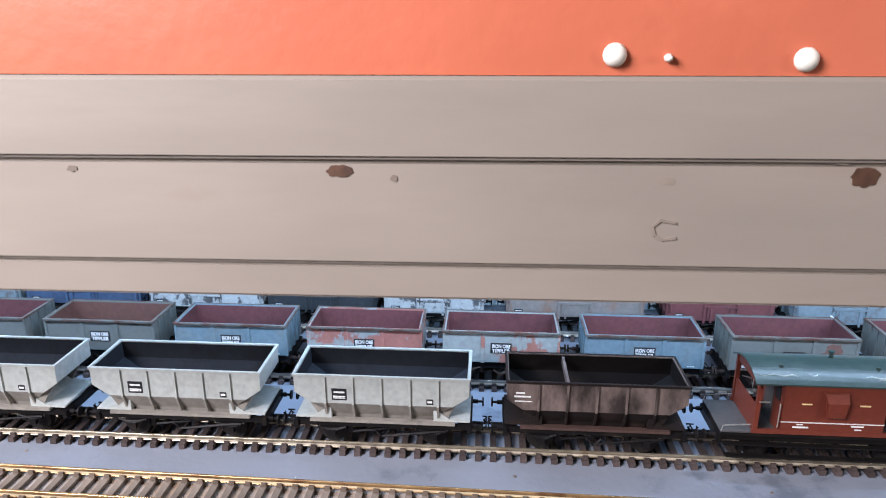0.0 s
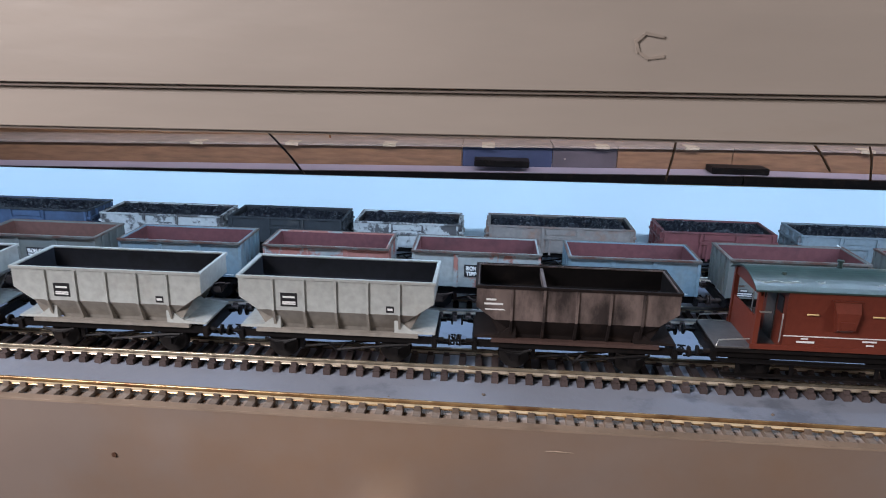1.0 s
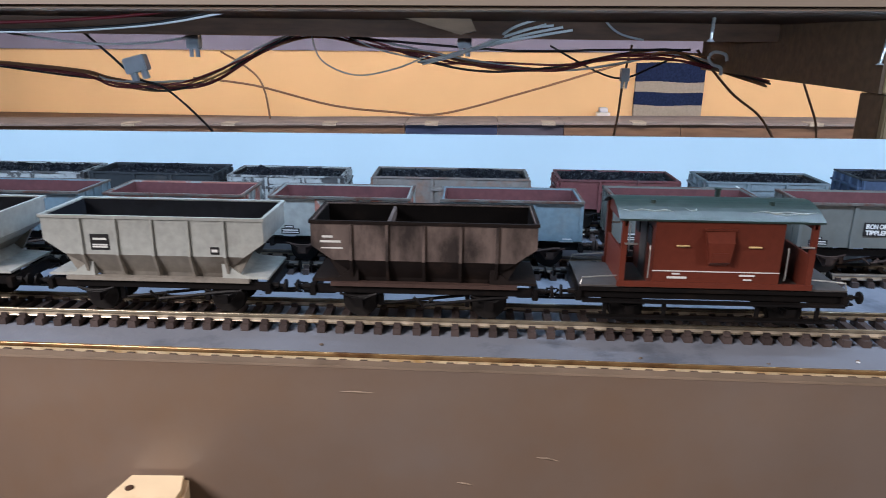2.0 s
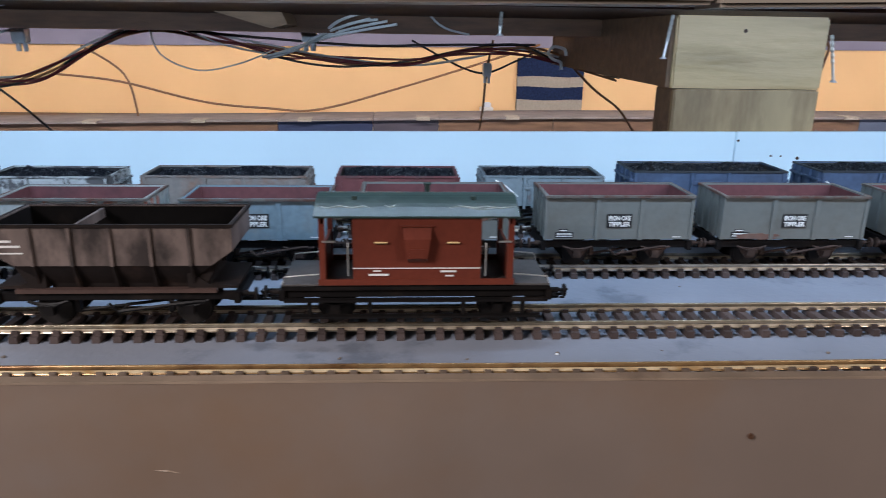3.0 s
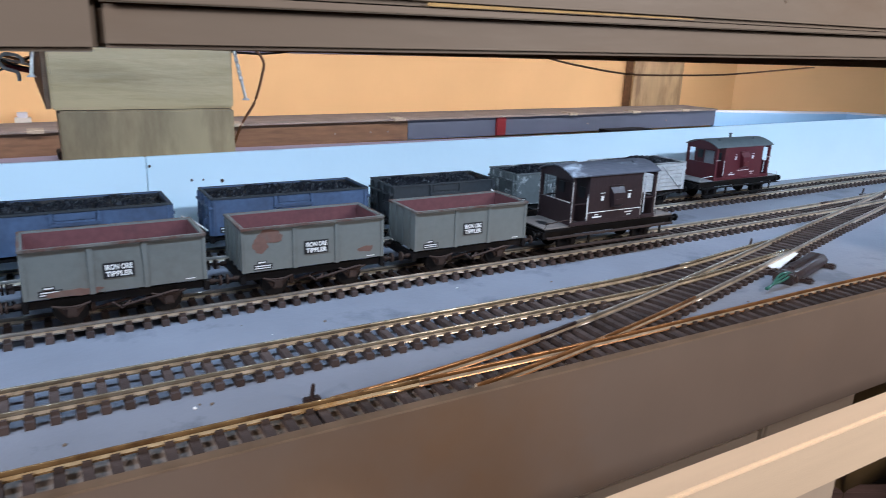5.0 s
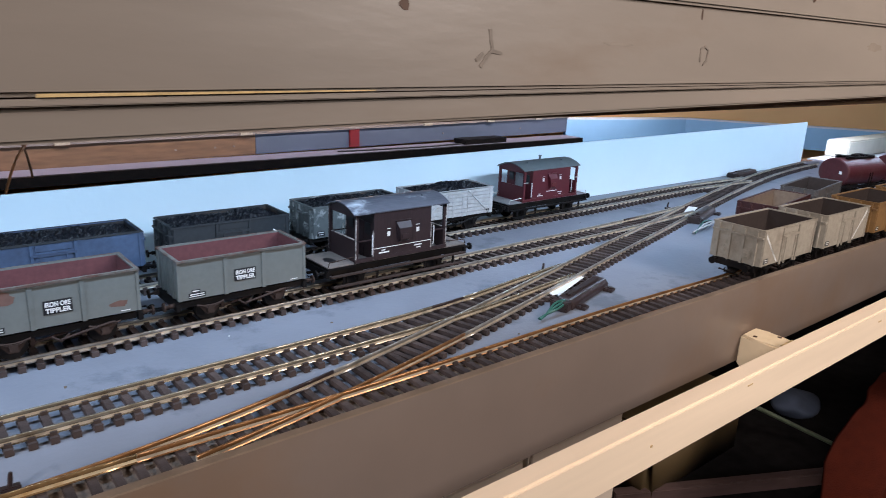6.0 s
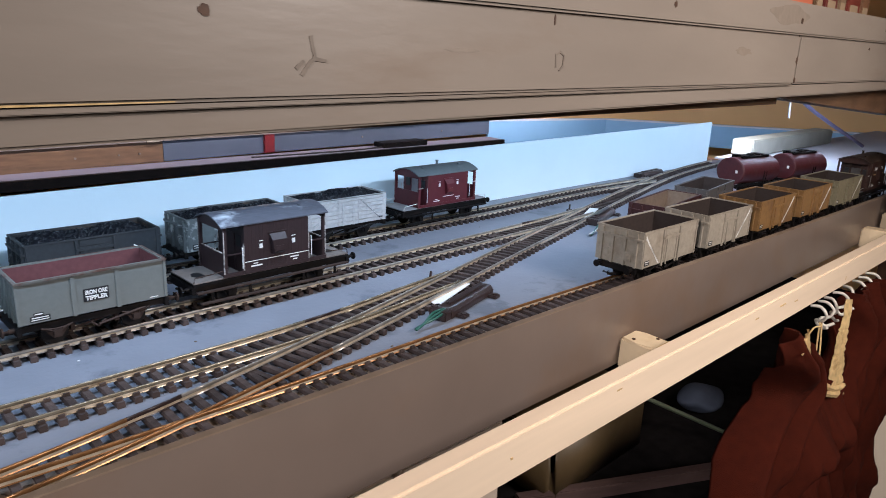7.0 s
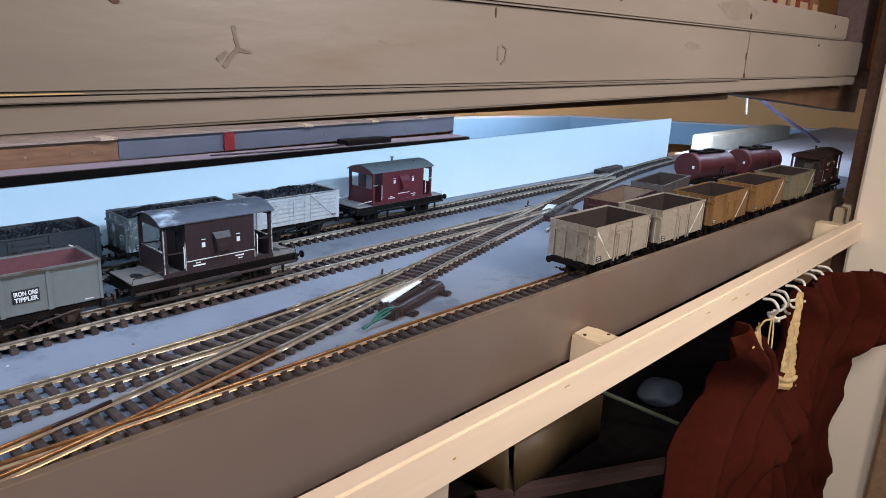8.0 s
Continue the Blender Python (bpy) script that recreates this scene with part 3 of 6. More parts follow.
def bars(parent, rows, mat, face):
    """Small painted marks on a side: rows of x, z, width, height; face: y of the side."""
    s = -1 if face < 0 else 1
    for x, z, w, h in rows:
        part("marking", boxes((x - w / 2, x + w / 2, *sorted((face, face + s * 0.00012)), z - h / 2, z + h / 2)), mat, parent)


def words(parent, lines, x, z, size, mat, y, fit):
    """Lettering on the side that faces the front."""
    for i, text in enumerate(lines):
        cu = bpy.data.curves.new("lettering", "FONT")
        cu.body, cu.size, cu.align_x, cu.extrude, cu.offset = text, size, "CENTER", 0.00008, size * 0.035
        tmp = bpy.data.objects.new("lettering", cu)
        me = bpy.data.meshes.new_from_object(tmp)
        bpy.data.objects.remove(tmp)
        me.materials.clear()
        me.materials.append(mat)
        ob = new("lettering", me)
        ob.parent = parent
        wide = max(v.co.x for v in me.vertices) - min(v.co.x for v in me.vertices)
        ob.matrix_local = pose(x, y, z - i * size * 0.98, 90, 0, 0) @ Matrix.Diagonal((fit / wide, 1.0, 1.0, 1.0))


def frame_rim(length, half, z, w=0.0011, h=0.0011):
    bm = bmesh.new()
    a, b = length / 2, half
    for s in (-1, 1):
        add_box(bm, -a - 0.0006, a + 0.0006, *sorted((s * (b - 0.0005), s * (b + 0.0006))), z - h, z + 0.0001)
        add_box(bm, *sorted((s * (a - 0.0005), s * (a + 0.0006))), -b + 0.0005, b - 0.0005, z - h, z + 0.0001)
    return bm


RIM = paint("rusting_grey_rim", (0.135, 0.125, 0.112), (0.100, 0.052, 0.040), at=(0.44, 0.58), patches=90)


def tippler(x, y, label, body, inside, length=0.0648, half=0.0143, z1=0.0420, sign=True, yaw=0.0):
    """Riveted steel iron ore tippler with two side stanchions and an empty rusty inside."""
    v = thing("ore_wagon", pose(x, y, 0, 0, 0, yaw), label, "wagon", "empty ore wagons on the middle siding")
    z0 = 0.0215
    shell = part("body", open_shell(length, half, z0, z1), body, v)
    part("lining", lining(length, half, z0 + 0.0012, z1 - 0.0006), inside, v, "rust-stained pinkish inside")
    part("rim", frame_rim(length + 0.0006, half + 0.0003, z1, h=0.0009), RIM, v, "rusting rim")
    for k in (-1, 1):
        for s in (-1, 1):
            part("stanchion", boxes((s * 0.0100 - 0.0011, s * 0.0100 + 0.0011, *sorted((k * half, k * (half + 0.0005))), z0 - 0.0004, z1 - 0.001), bevel=0.0002), body, v)
            part("corner_post", boxes((s * length / 2 - 0.0007, s * length / 2 + 0.0007, *sorted((k * (half - 0.0010), k * (half + 0.0004))), z0, z1 - 0.0011)), body, v)
    for s in (-1, 1):
        for yy in (-0.0075, 0.0, 0.0075):
            part("end_rib", boxes((*sorted((s * length / 2, s * (length / 2 + 0.0009))), yy - 0.0008, yy + 0.0008, z0, z1 - 0.001)), body, v)
    if sign:
        f = -half
        part("sign", boxes((-0.0057, 0.0057, f - 0.0003, f + 0.0001, 0.0270, 0.0332)), M["black"], v, "black sign with white words")
        words(v, ("IRON ORE", "TIPPLER"), 0.0, 0.03046, 0.00285, M["white"], f - 0.0004, 0.0100)
    bars(v, [(-length / 2 + 0.0085, 0.0235, 0.0084, 0.0026), (-length / 2 + 0.0080, 0.0256, 0.0042, 0.0014)], M["black"], -half + 0.00006)
    bars(v, [(-length / 2 + 0.0085, 0.0240, 0.0070, 0.0005), (-length / 2 + 0.0085, 0.0230, 0.0074, 0.0004), (-length / 2 + 0.0080, 0.0256, 0.0032, 0.0006), (length / 2 - 0.006, 0.0226, 0.004, 0.0004)], M["white"], -half)
    underframe(v, length + 0.001, 0.036, M["frame_brown"])
    return v


def coal(name, x, y, length, half, z, heap=0.004, yaw=0.0):
    """A load of coal: a rough bed of lumps."""
    bm = bmesh.new()
    nx, ny = int(length / 0.0013), int(2 * half / 0.0013)
    grid = []
    for i in range(nx + 1):
        row = []
        for j in range(ny + 1):
            u, w = i / nx * 2 - 1, j / ny * 2 - 1
            px, py = u * length / 2, w * half
            edge = max(0.0, 1 - max(abs(u) ** 6, abs(w) ** 4))
            lump = noise.noise(Vector((px * 90 + x * 31, py * 90, 1.3))) * 0.0016 + noise.cell(Vector((px * 700 + x * 17, py * 700, 0.5))) * 0.0010 + random.uniform(-0.0004, 0.0004)
            row.append(bm.verts.new((px, py, z + heap * edge * 0.8 + lump)))
        grid.append(row)
    for i in range(nx):
        for j in range(ny):
            bm.faces.new((grid[i][j], grid[i + 1][j], grid[i + 1][j + 1], grid[i][j + 1]))
    me = mesh_of(name, bm, M["coal"])
    ob = new(name, me)
    ob.matrix_world = pose(x, y, 0, 0, 0, yaw)
    return tagged(ob, "load of broken black coal filling the wagon", "coal", "coal loads", "stuff")


def mineral(x, y, label, body, inside, length=0.068, half=0.0148, z1=0.0405, stripe="", group="coal wagons on the rear siding", frame_mat=None, load=False, yaw=0.0, wood=False, rim=None):
    """Mineral wagon with side doors, an end door and pressed ribs, or a planked open wagon."""
    v = thing("mineral_wagon" if not wood else "open_wagon", pose(x, y, 0, 0, 0, yaw), label, "wagon", group)
    z0 = 0.0205
    part("body", open_shell(length, half, z0, z1), body, v)
    part("lining", lining(length, half, z0 + 0.0012, z1 - 0.0006), inside, v, "darker stained inside")
    part("rim", frame_rim(length, half, z1, h=0.0009), rim or body, v)
    if wood:
        n = 7
        for k in (-1, 1):
            for i in range(n):
                a, b = z0 + (z1 - z0) * i / n, z0 + (z1 - z0) * (i + 1) / n
                for s, e in ((-length / 2, -0.0096), (-0.0092, 0.0092), (0.0096, length / 2)):
                    part("plank", boxes((s, e, *sorted((k * half, k * (half + 0.0006))), a + 0.0003, b - 0.0003)), body, v)
            for s in (-1, 1):
                part("door_strap", boxes((s * 0.0048 - 0.0007, s * 0.0048 + 0.0007, *sorted((k * half, k * (half + 0.0009))), z0, z1 - 0.004)), body, v)
                part("corner_plate", boxes((*sorted((s * (length / 2 - 0.003), s * (length / 2 + 0.0004))), *sorted((k * half, k * (half + 0.0007))), z0, z1)), body, v)
                bm = bmesh.new()
                xa, xb = s * 0.0105, s * (length / 2 - 0.004)
                add_tube(bm, [(xa, k * (half + 0.0007), z1 - 0.002), (xb, k * (half + 0.0007), z0 + 0.001)], 0.0005, 4)
                part("brace", bm, body, v)
    else:
        for k in (-1, 1):
            door = part("side_door", boxes((-0.0085, 0.0085, *sorted((k * half, k * (half + 0.0006))), z0 + 0.0008, z1 - 0.0052), bevel=0.0002), body, v)
            part("door_bar", boxes((-0.0105, 0.0105, *sorted((k * (half + 0.0006), k * (half + 0.0014))), z1 - 0.0072, z1 - 0.0058)), body, door)
            part("flap_door", boxes((-0.0085, 0.0085, *sorted((k * half, k * (half + 0.0005))), z1 - 0.0046, z1 - 0.0014)), body, v)
            for s in (-1, 1):
                part("hinge", boxes((s * 0.0060 - 0.0006, s * 0.0060 + 0.0006, *sorted((k * (half + 0.0006), k * (half + 0.0013))), z0 - 0.001, z1 - 0.006)), body, door)
                part("side_rib", boxes((s * 0.0102 - 0.0007, s * 0.0102 + 0.0007, *sorted((k * half, k * (half + 0.0009))), z0 - 0.0015, z1 - 0.001)), body, v)
                part("side_rib", boxes((s * (length / 2 - 0.0012) - 0.0006, s * (length / 2 - 0.0012) + 0.0006, *sorted((k * half, k * (half + 0.0006))), z0, z1 - 0.001)), body, v)
    for s in (-1, 1):
        for yy in (-0.0128, -0.0045, 0.0045, 0.0128):
            part("end_rib", boxes((*sorted((s * length / 2, s * (length / 2 + 0.0015))), yy - 0.0007, yy + 0.0007, z0, z1 - 0.001)), body, v)
        part("end_rail", boxes((*sorted((s * length / 2, s * (length / 2 + 0.0019))), -half, half, z1 - 0.0058, z1 - 0.0046)), body, v)
        if not wood:
            for yy in (-0.0075, 0.0075):
                part("end_pressing", boxes((*sorted((s * length / 2, s * (length / 2 + 0.0018))), yy - 0.0031, yy + 0.0031, z0 + 0.0030, z0 + 0.0098), bevel=0.0008), body, v)
                part("pressing_boss", boxes((*sorted((s * length / 2, s * (length / 2 + 0.0027))), yy - 0.0016, yy + 0.0016, z0 + 0.0048, z0 + 0.0080), bevel=0.0005), body, v)
    f = -half - (0.0006 if wood else 0)
    if stripe:
        s = -1 if stripe == "left" else 1
        xa, xb = s * (length / 2 - 0.0025), s * 0.0145
        bm = bmesh.new()
        add_prism(bm, [(xa, z1 - 0.0020), (xb, z0 + 0.0010), (xb - s * 0.0016, z0 + 0.0010), (xa - s * 0.0000, z1 - 0.0045)], "y", f - 0.00012, f)
        part("stripe", bm, M["white"], v, "white diagonal stripe")
    if not wood:
        part("number_panel", boxes((-length / 2 + 0.0035, -length / 2 + 0.0090, f - 0.0001, f, z0 + 0.0012, z0 + 0.0045)), M["black"], v, "small black panel with white marks")
        bars(v, [(-length / 2 + 0.0062, z0 + 0.0036, 0.0042, 0.0005), (-length / 2 + 0.0062, z0 + 0.0022, 0.0036, 0.0004)], M["white"], f - 0.0001)
    else:
        bars(v, [(length / 2 - 0.006, z0 + 0.0030, 0.0012, 0.0012), (length / 2 - 0.004, z0 + 0.0030, 0.0012, 0.0012)], M["black"], f - 0.0008)
    underframe(v, length + 0.001, 0.036, frame_mat or M["frame"])
    if load:
        coal("coal_load", x, y, length - 0.0032, half - 0.0017, z1 - 0.0030, heap=0.0055 if wood else 0.004, yaw=yaw)
    return v


RED_SOLE = paint("rusted_red_solebar", (0.060, 0.034, 0.027), (0.035, 0.020, 0.016), patches=70, rough=0.7)


def hopper(x, y, label, body, inside, group, dark=None, sign=True):
    """Steel hopper wagon with sloped ends, ribbed sides and discharge chutes below."""
    v = thing("hopper_wagon", pose(x, y, 0.0010), label, "wagon", group)
    a, b = 0.0405, 0.0148
    low = dark or body
    outer = [(0.0450, a, b), (0.0358, a, b), (0.0305, a - 0.0075, b)]
    inner = [(0.0450, a - 0.0009, b - 0.0009), (0.0361, a - 0.0009, b - 0.0009), (0.0250, a - 0.018, b - 0.0040)]
    bm = bmesh.new()

    def ring(z, p, q):
        return [bm.verts.new(c) for c in ((-p, -q, z), (p, -q, z), (p, q, z), (-p, q, z))]
    rings = [ring(*r) for r in outer[::-1]] + [ring(*r) for r in inner]
    for p, q in zip(rings, rings[1:]):
        for k in range(4):
            bm.faces.new((p[k], p[(k + 1) % 4], q[(k + 1) % 4], q[k]))
    bm.faces.new(rings[-1])
    part("body", bm, body, v)
    bm = bmesh.new()
    ch = [(0.0305, a - 0.0075, b), (0.0228, a - 0.0165, 0.0105), (0.0205, a - 0.0175, 0.0100)]
    rings = [[bm.verts.new(c) for c in ((-p, -q, z), (p, -q, z), (p, q, z), (-p, q, z))] for z, p, q in ch]
    for p, q in zip(rings, rings[1:]):
        for k in range(4):
            bm.faces.new((p[k], p[(k + 1) % 4], q[(k + 1) % 4], q[k]))
    bm.faces.new(rings[-1])
    bm.faces.new(rings[0][::-1])
    part("hopper_bottom", bm, low, v)
    bm = bmesh.new()
    ii = [(0.0446, a - 0.0013, b - 0.0013), (0.0363, a - 0.0014, b - 0.0013), (0.0256, a - 0.0182, b - 0.0046)]
    rings = [[bm.verts.new(c) for c in ((-p, -q, z), (p, -q, z), (p, q, z), (-p, q, z))] for z, p, q in ii]
    for p, q in zip(rings, rings[1:]):
        for k in range(4):
            bm.faces.new((p[k], p[(k + 1) % 4], q[(k + 1) % 4], q[k]))
    bm.faces.new(rings[-1])
    part("lining", bm, inside, v, "dark inside of the hopper")
    part("rim", frame_rim(2 * a, b, 0.0451, h=0.0010), body if sign else low, v)
    if not sign:
        part("cross_stay", boxes((-0.0135, -0.0123, -b + 0.001, b - 0.001, 0.0405, 0.0440)), body, v)
    for k in (-1, 1):
        for xx in (-0.0262, -0.0132, 0.0, 0.0132, 0.0262):
            part("side_rib", boxes((xx - 0.0005, xx + 0.0005, *sorted((k * b, k * (b + 0.0009))), 0.0305, 0.0440)), body, v)
            bm = bmesh.new()
            add_prism(bm, [(k * b, 0.0306), (k * (b + 0.0009), 0.0306), (k * 0.0125, 0.0220), (k * 0.0098, 0.0220)], "x", xx - 0.0005, xx + 0.0005)
            part("gusset", bm, low, v)
        part("bottom_rail", boxes((-0.034, 0.034, *sorted((k * 0.0118, k * 0.0146)), 0.0204, 0.0218)), low if sign else RED_SOLE, v)
    for s in (-1, 1):
        bm = bmesh.new()
        add_prism(bm, [(s * (a - 0.0165), 0.0216), (s * (a + 0.0005), 0.0216), (s * (a + 0.0005), 0.0224), (s * (a - 0.0090), 0.0230), (s * (a - 0.0165), 0.0285)], "y", -0.0130, 0.0130)
        part("end_platform", bm, body if sign else low, v)
        for k in (-1, 1):
            bm = bmesh.new()
            add_prism(bm, [(s * (a - 0.0160), 0.0222), (s * (a - 0.0105), 0.0226), (s * (a - 0.0030), 0.0350), (s * (a - 0.0070), 0.0320)], "y", k * 0.0118 - 0.0005, k * 0.0118 + 0.0005)
            part("end_bracket", bm, low, v)
    if sign:
        bars(v, [(-0.0195, 0.0352, 0.0070, 0.0060)], M["black"], -b)
        bars(v, [(-0.0195, 0.0364, 0.0050, 0.0008), (-0.0195, 0.0342, 0.0056, 0.0006), (-0.0195, 0.0334, 0.0056, 0.0005)], M["white"], -b - 0.00012)
        bars(v, [(0.0225, 0.0328, 0.0032, 0.0028)], M["black"], -b)
        bars(v, [(0.0225, 0.0328, 0.0022, 0.0010)], M["white"], -b - 0.00012)
    else:
        bars(v, [(-0.0345, 0.0392, 0.0040, 0.0008), (-0.0335, 0.0374, 0.0075, 0.0008), (-0.0330, 0.0350, 0.0078, 0.0005)], M["white"], -b)
    underframe(v, 0.0815, 0.048, M["frame"], lift=0.0010)
    return v


def brake_van(x, y, label, body, roof, group, floor_mat, yaw=0.0, long=0.0940, cabin=0.0465, roof_long=0.0735, rails=True, top=0.0476, plank=False, whites=False):
    """Guard's brake van: cabin with side lookouts, open verandas, arched roof, footboards and handrails."""
    v = thing("brake_van", pose(x, y, 0.0016, 0, 0, yaw), label, "brake van", group)
    h, c, r, b = long / 2, cabin / 2, roof_long / 2, 0.0148
    z0 = 0.0225
    part("floor", boxes((-h, h, -0.0140, 0.0140, 0.0219, z0)), floor_mat, v)
    part("floor_frame", boxes((-h, h, -0.0143, 0.0143, 0.0203, 0.0218)), M["frame"], v)
    walls = part("cabin", open_shell(cabin, b, z0, top - 0.0006, floor=0.0004), body, v)
    if plank:
        for k in (-1, 1):
            for i in range(18):
                xx = -c + (i + 0.5) * cabin / 18
                part("plank", boxes((xx - cabin / 36 + 0.00003, xx + cabin / 36 - 0.00003, *sorted((k * b, k * (b + 0.00025))), z0, top - 0.0008)), body, v)
    for k in (-1, 1):
        # side lookout, tapered above and below
        bm = bmesh.new()
        w, f0, f1 = 0.0052, k * b, k * (b + 0.0030)
        add_prism(bm, [(f0, 0.0308), (f1, 0.0330), (f1, 0.0400), (f0, 0.0440)], "x", -w, w)
        for p in bm.verts:
            p.co.x *= 1.0 - 0.42 * max(0.0, (0.0440 - p.co.z) / 0.0132)
        look_out = part("lookout", bm, body, v)
        part("lookout_rim", boxes((-w - 0.0006, w + 0.0006, *sorted((k * b, k * (b + 0.0008))), 0.0438, 0.0444)), body, look_out)
        part("lookout_shutter", boxes((-w * 0.50, w * 0.50, *sorted((k * (b + 0.0030), k * (b + 0.0033))), 0.0335, 0.0365)), body, look_out)
        part("waist_strip", boxes((-0.006 if whites else -c, 0.007 if whites else c, *sorted((k * b, k * (b + 0.0004))), *((0.0291, 0.0295) if plank or whites else (0.0286, 0.0289)))), M["white"] if rails else body, v)
        part("side_sill", boxes((-r + 0.001, r - 0.001, *sorted((k * (b - 0.0008), k * (b + 0.0003))), z0, 0.0246)), body, v)
        for s in (-1, 1):
            part("corner_post", boxes((*sorted((s * (r - 0.0035), s * (r - 0.0015))), *sorted((k * (b - 0.0016), k * b)), z0, top)), body, v)
            # veranda side panel, sloping handrail
            bm = bmesh.new()
            part("veranda_rail", boxes((*sorted((s * c, s * (r - 0.002))), *sorted((k * (b - 0.0006), k * b)), 0.0345, 0.0352)), body, v) if plank else bm.free()
            bm = bmesh.new()
            add_tube(bm, [(s * (c + 0.0016), k * (b + 0.0008), 0.0262), (s * (c + 0.0016), k * (b + 0.0011), 0.0278), (s * (c + 0.0016), k * (b + 0.0011), 0.0368), (s * (c + 0.0016), k * (b + 0.0008), 0.0382)], 0.00028, 6)
            part("handrail", bm, M["white"] if plank or whites else M["steel"], v)
            bm = bmesh.new()
            add_tube(bm, [(s * (r - 0.001), k * 0.0138, 0.0262), (s * (r + 0.0045), k * 0.0138, 0.0258), (s * (h - 0.001), k * 0.0138, 0.0252), (s * (h - 0.0002), k * 0.0138, 0.0226)], 0.00028, 6)
            part("step_rail", bm, M["frame_brown"] if plank else M["white"] if whites else M["steel"], v)
            if not plank:
                bm = bmesh.new()
                add_tube(bm, [(s * (c + 0.0060), k * (b + 0.0005), 0.0385), (s * (c + 0.0105), k * (b + 0.0005), 0.0385)], 0.0004, 5)
                part("lamp_iron", bm, M["steel"], v)
        for s in (-1, 1):
            bm = bmesh.new()
            add_tube(bm, [(s * 0.0125 - 0.0022, k * (b + 0.0007), 0.0382), (s * 0.0125 + 0.0022, k * (b + 0.0007), 0.0382)], 0.0004, 5)
            if plank or whites:
                bm.free()
                bars(v, [(s * 0.0105, 0.0372 if plank else 0.0395, 0.0020, 0.0027), (s * 0.0105, 0.0402 if plank else 0.0420, 0.0026, 0.0004)], M["white"], k * (b + 0.0003))
            else:
                part("grab_rail", bm, M["tape"], v)
    for s in (-1, 1):
        if plank:
            # paint rubbed off the edges of the posts and the end sheets, a dark oval on the platform
            for k in (-1, 1):
                part("worn_edge", boxes((*sorted((s * (r - 0.0014), s * (r - 0.0019))), *sorted((k * (b - 0.0003), k * (b + 0.0002))), z0 + 0.001, top - 0.003)), M["rubbed"], v)
                part("worn_edge", boxes((*sorted((s * (c + 0.0001), s * (c + 0.0006))), *sorted((k * (b - 0.0004), k * (b + 0.0003))), z0, 0.0400)), M["rubbed"], v)
            part("worn_edge", boxes((*sorted((s * (r - 0.0031), s * (r - 0.0021))), -b + 0.002, b - 0.002, 0.0353, 0.0357)), M["rubbed"], v)
            part("sill_wear", boxes((*sorted((s * (r - 0.004), s * c)), -b - 0.0002, -b + 0.0006, z0 + 0.0001, z0 + 0.0006)), M["rubbed"], v)
            bm = bmesh.new()
            add_prism(bm, [((s * (h + r) / 2) + 0.0030 * math.cos(math.tau * i / 14) * (1 + 0.2 * math.sin(3 * i)), -0.002 + 0.0052 * math.sin(math.tau * i / 14)) for i in range(14)], "z", z0, z0 + 0.0001)
            part("dark_oval", bm, M["black"], v)
        part("veranda_end", boxes((*sorted((s * (r - 0.0030), s * (r - 0.0022))), -b + 0.0016, b - 0.0016, z0, 0.0352)), body, v)
        part("door", boxes((*sorted((s * c, s * (c + 0.0004))), -0.0045, 0.0045, z0, 0.0440)), floor_mat if not plank else body, v)
        part("end_window", boxes((*sorted((s * c, s * (c + 0.0005))), 0.0065, 0.0115, 0.0370, 0.0435)), M["black"], v)
        part("end_window", boxes((*sorted((s * c, s * (c + 0.0005))), -0.0115, -0.0065, 0.0370, 0.0435)), M["black"], v)
        bm = bmesh.new()
        n = 12
        pts = [(-b + 2 * b * i / n, top - 0.0006 + 0.0042 * (1 - (2 * i / n - 1) ** 2)) for i in range(n + 1)]
        add_prism(bm, pts + [(b, top - 0.0028), (-b, top - 0.0028)], "x", *sorted((s * (r - 0.0032), s * (r - 0.0022))))
        part("end_arch", bm, body, v)
    # arched roof
    bm = bmesh.new()
    n = 14
    arc = [(-b - 0.0008 + (2 * b + 0.0016) * i / n, top + 0.0046 * (1 - (2 * i / n - 1) ** 2)) for i in range(n + 1)]
    add_prism(bm, arc + [(p[0], p[1] - 0.0007) for p in arc[::-1]], "x", -r, r)
    shade = part("roof", bm, roof, v)
    if not plank:
        bm = bmesh.new()
        add_tube(bm, [(0.004, 0.004, top + 0.0038), (0.004, 0.004, top + 0.0072)], [0.0011, 0.0009], 10)
        add_disc(bm, (0.004, 0.004, top + 0.0073), (0, 0, 1), 0.0014, 0.0006, 10)
        part("chimney", bm, roof, shade)
    for xx in (-0.022, 0.020):
        bm = bmesh.new()
        add_tube(bm, [(xx, -0.006, top + 0.0036), (xx, -0.006, top + 0.0050)], 0.0010, 8)
        part("vent", bm, roof, shade)
    bars(v, [(-0.0135, 0.0264, 0.0070, 0.0008), (-0.0140, 0.0278, 0.0028, 0.0006), (0.0110, 0.0276, 0.0055, 0.0007), (0.0114, 0.0260, 0.0030, 0.0006)], M["white"], -b - 0.0003)
    underframe(v, long, 0.058, M["frame"], lever=False, foot=M["frame_brown"] if plank else M["frame"], lift=0.0016)
    return v


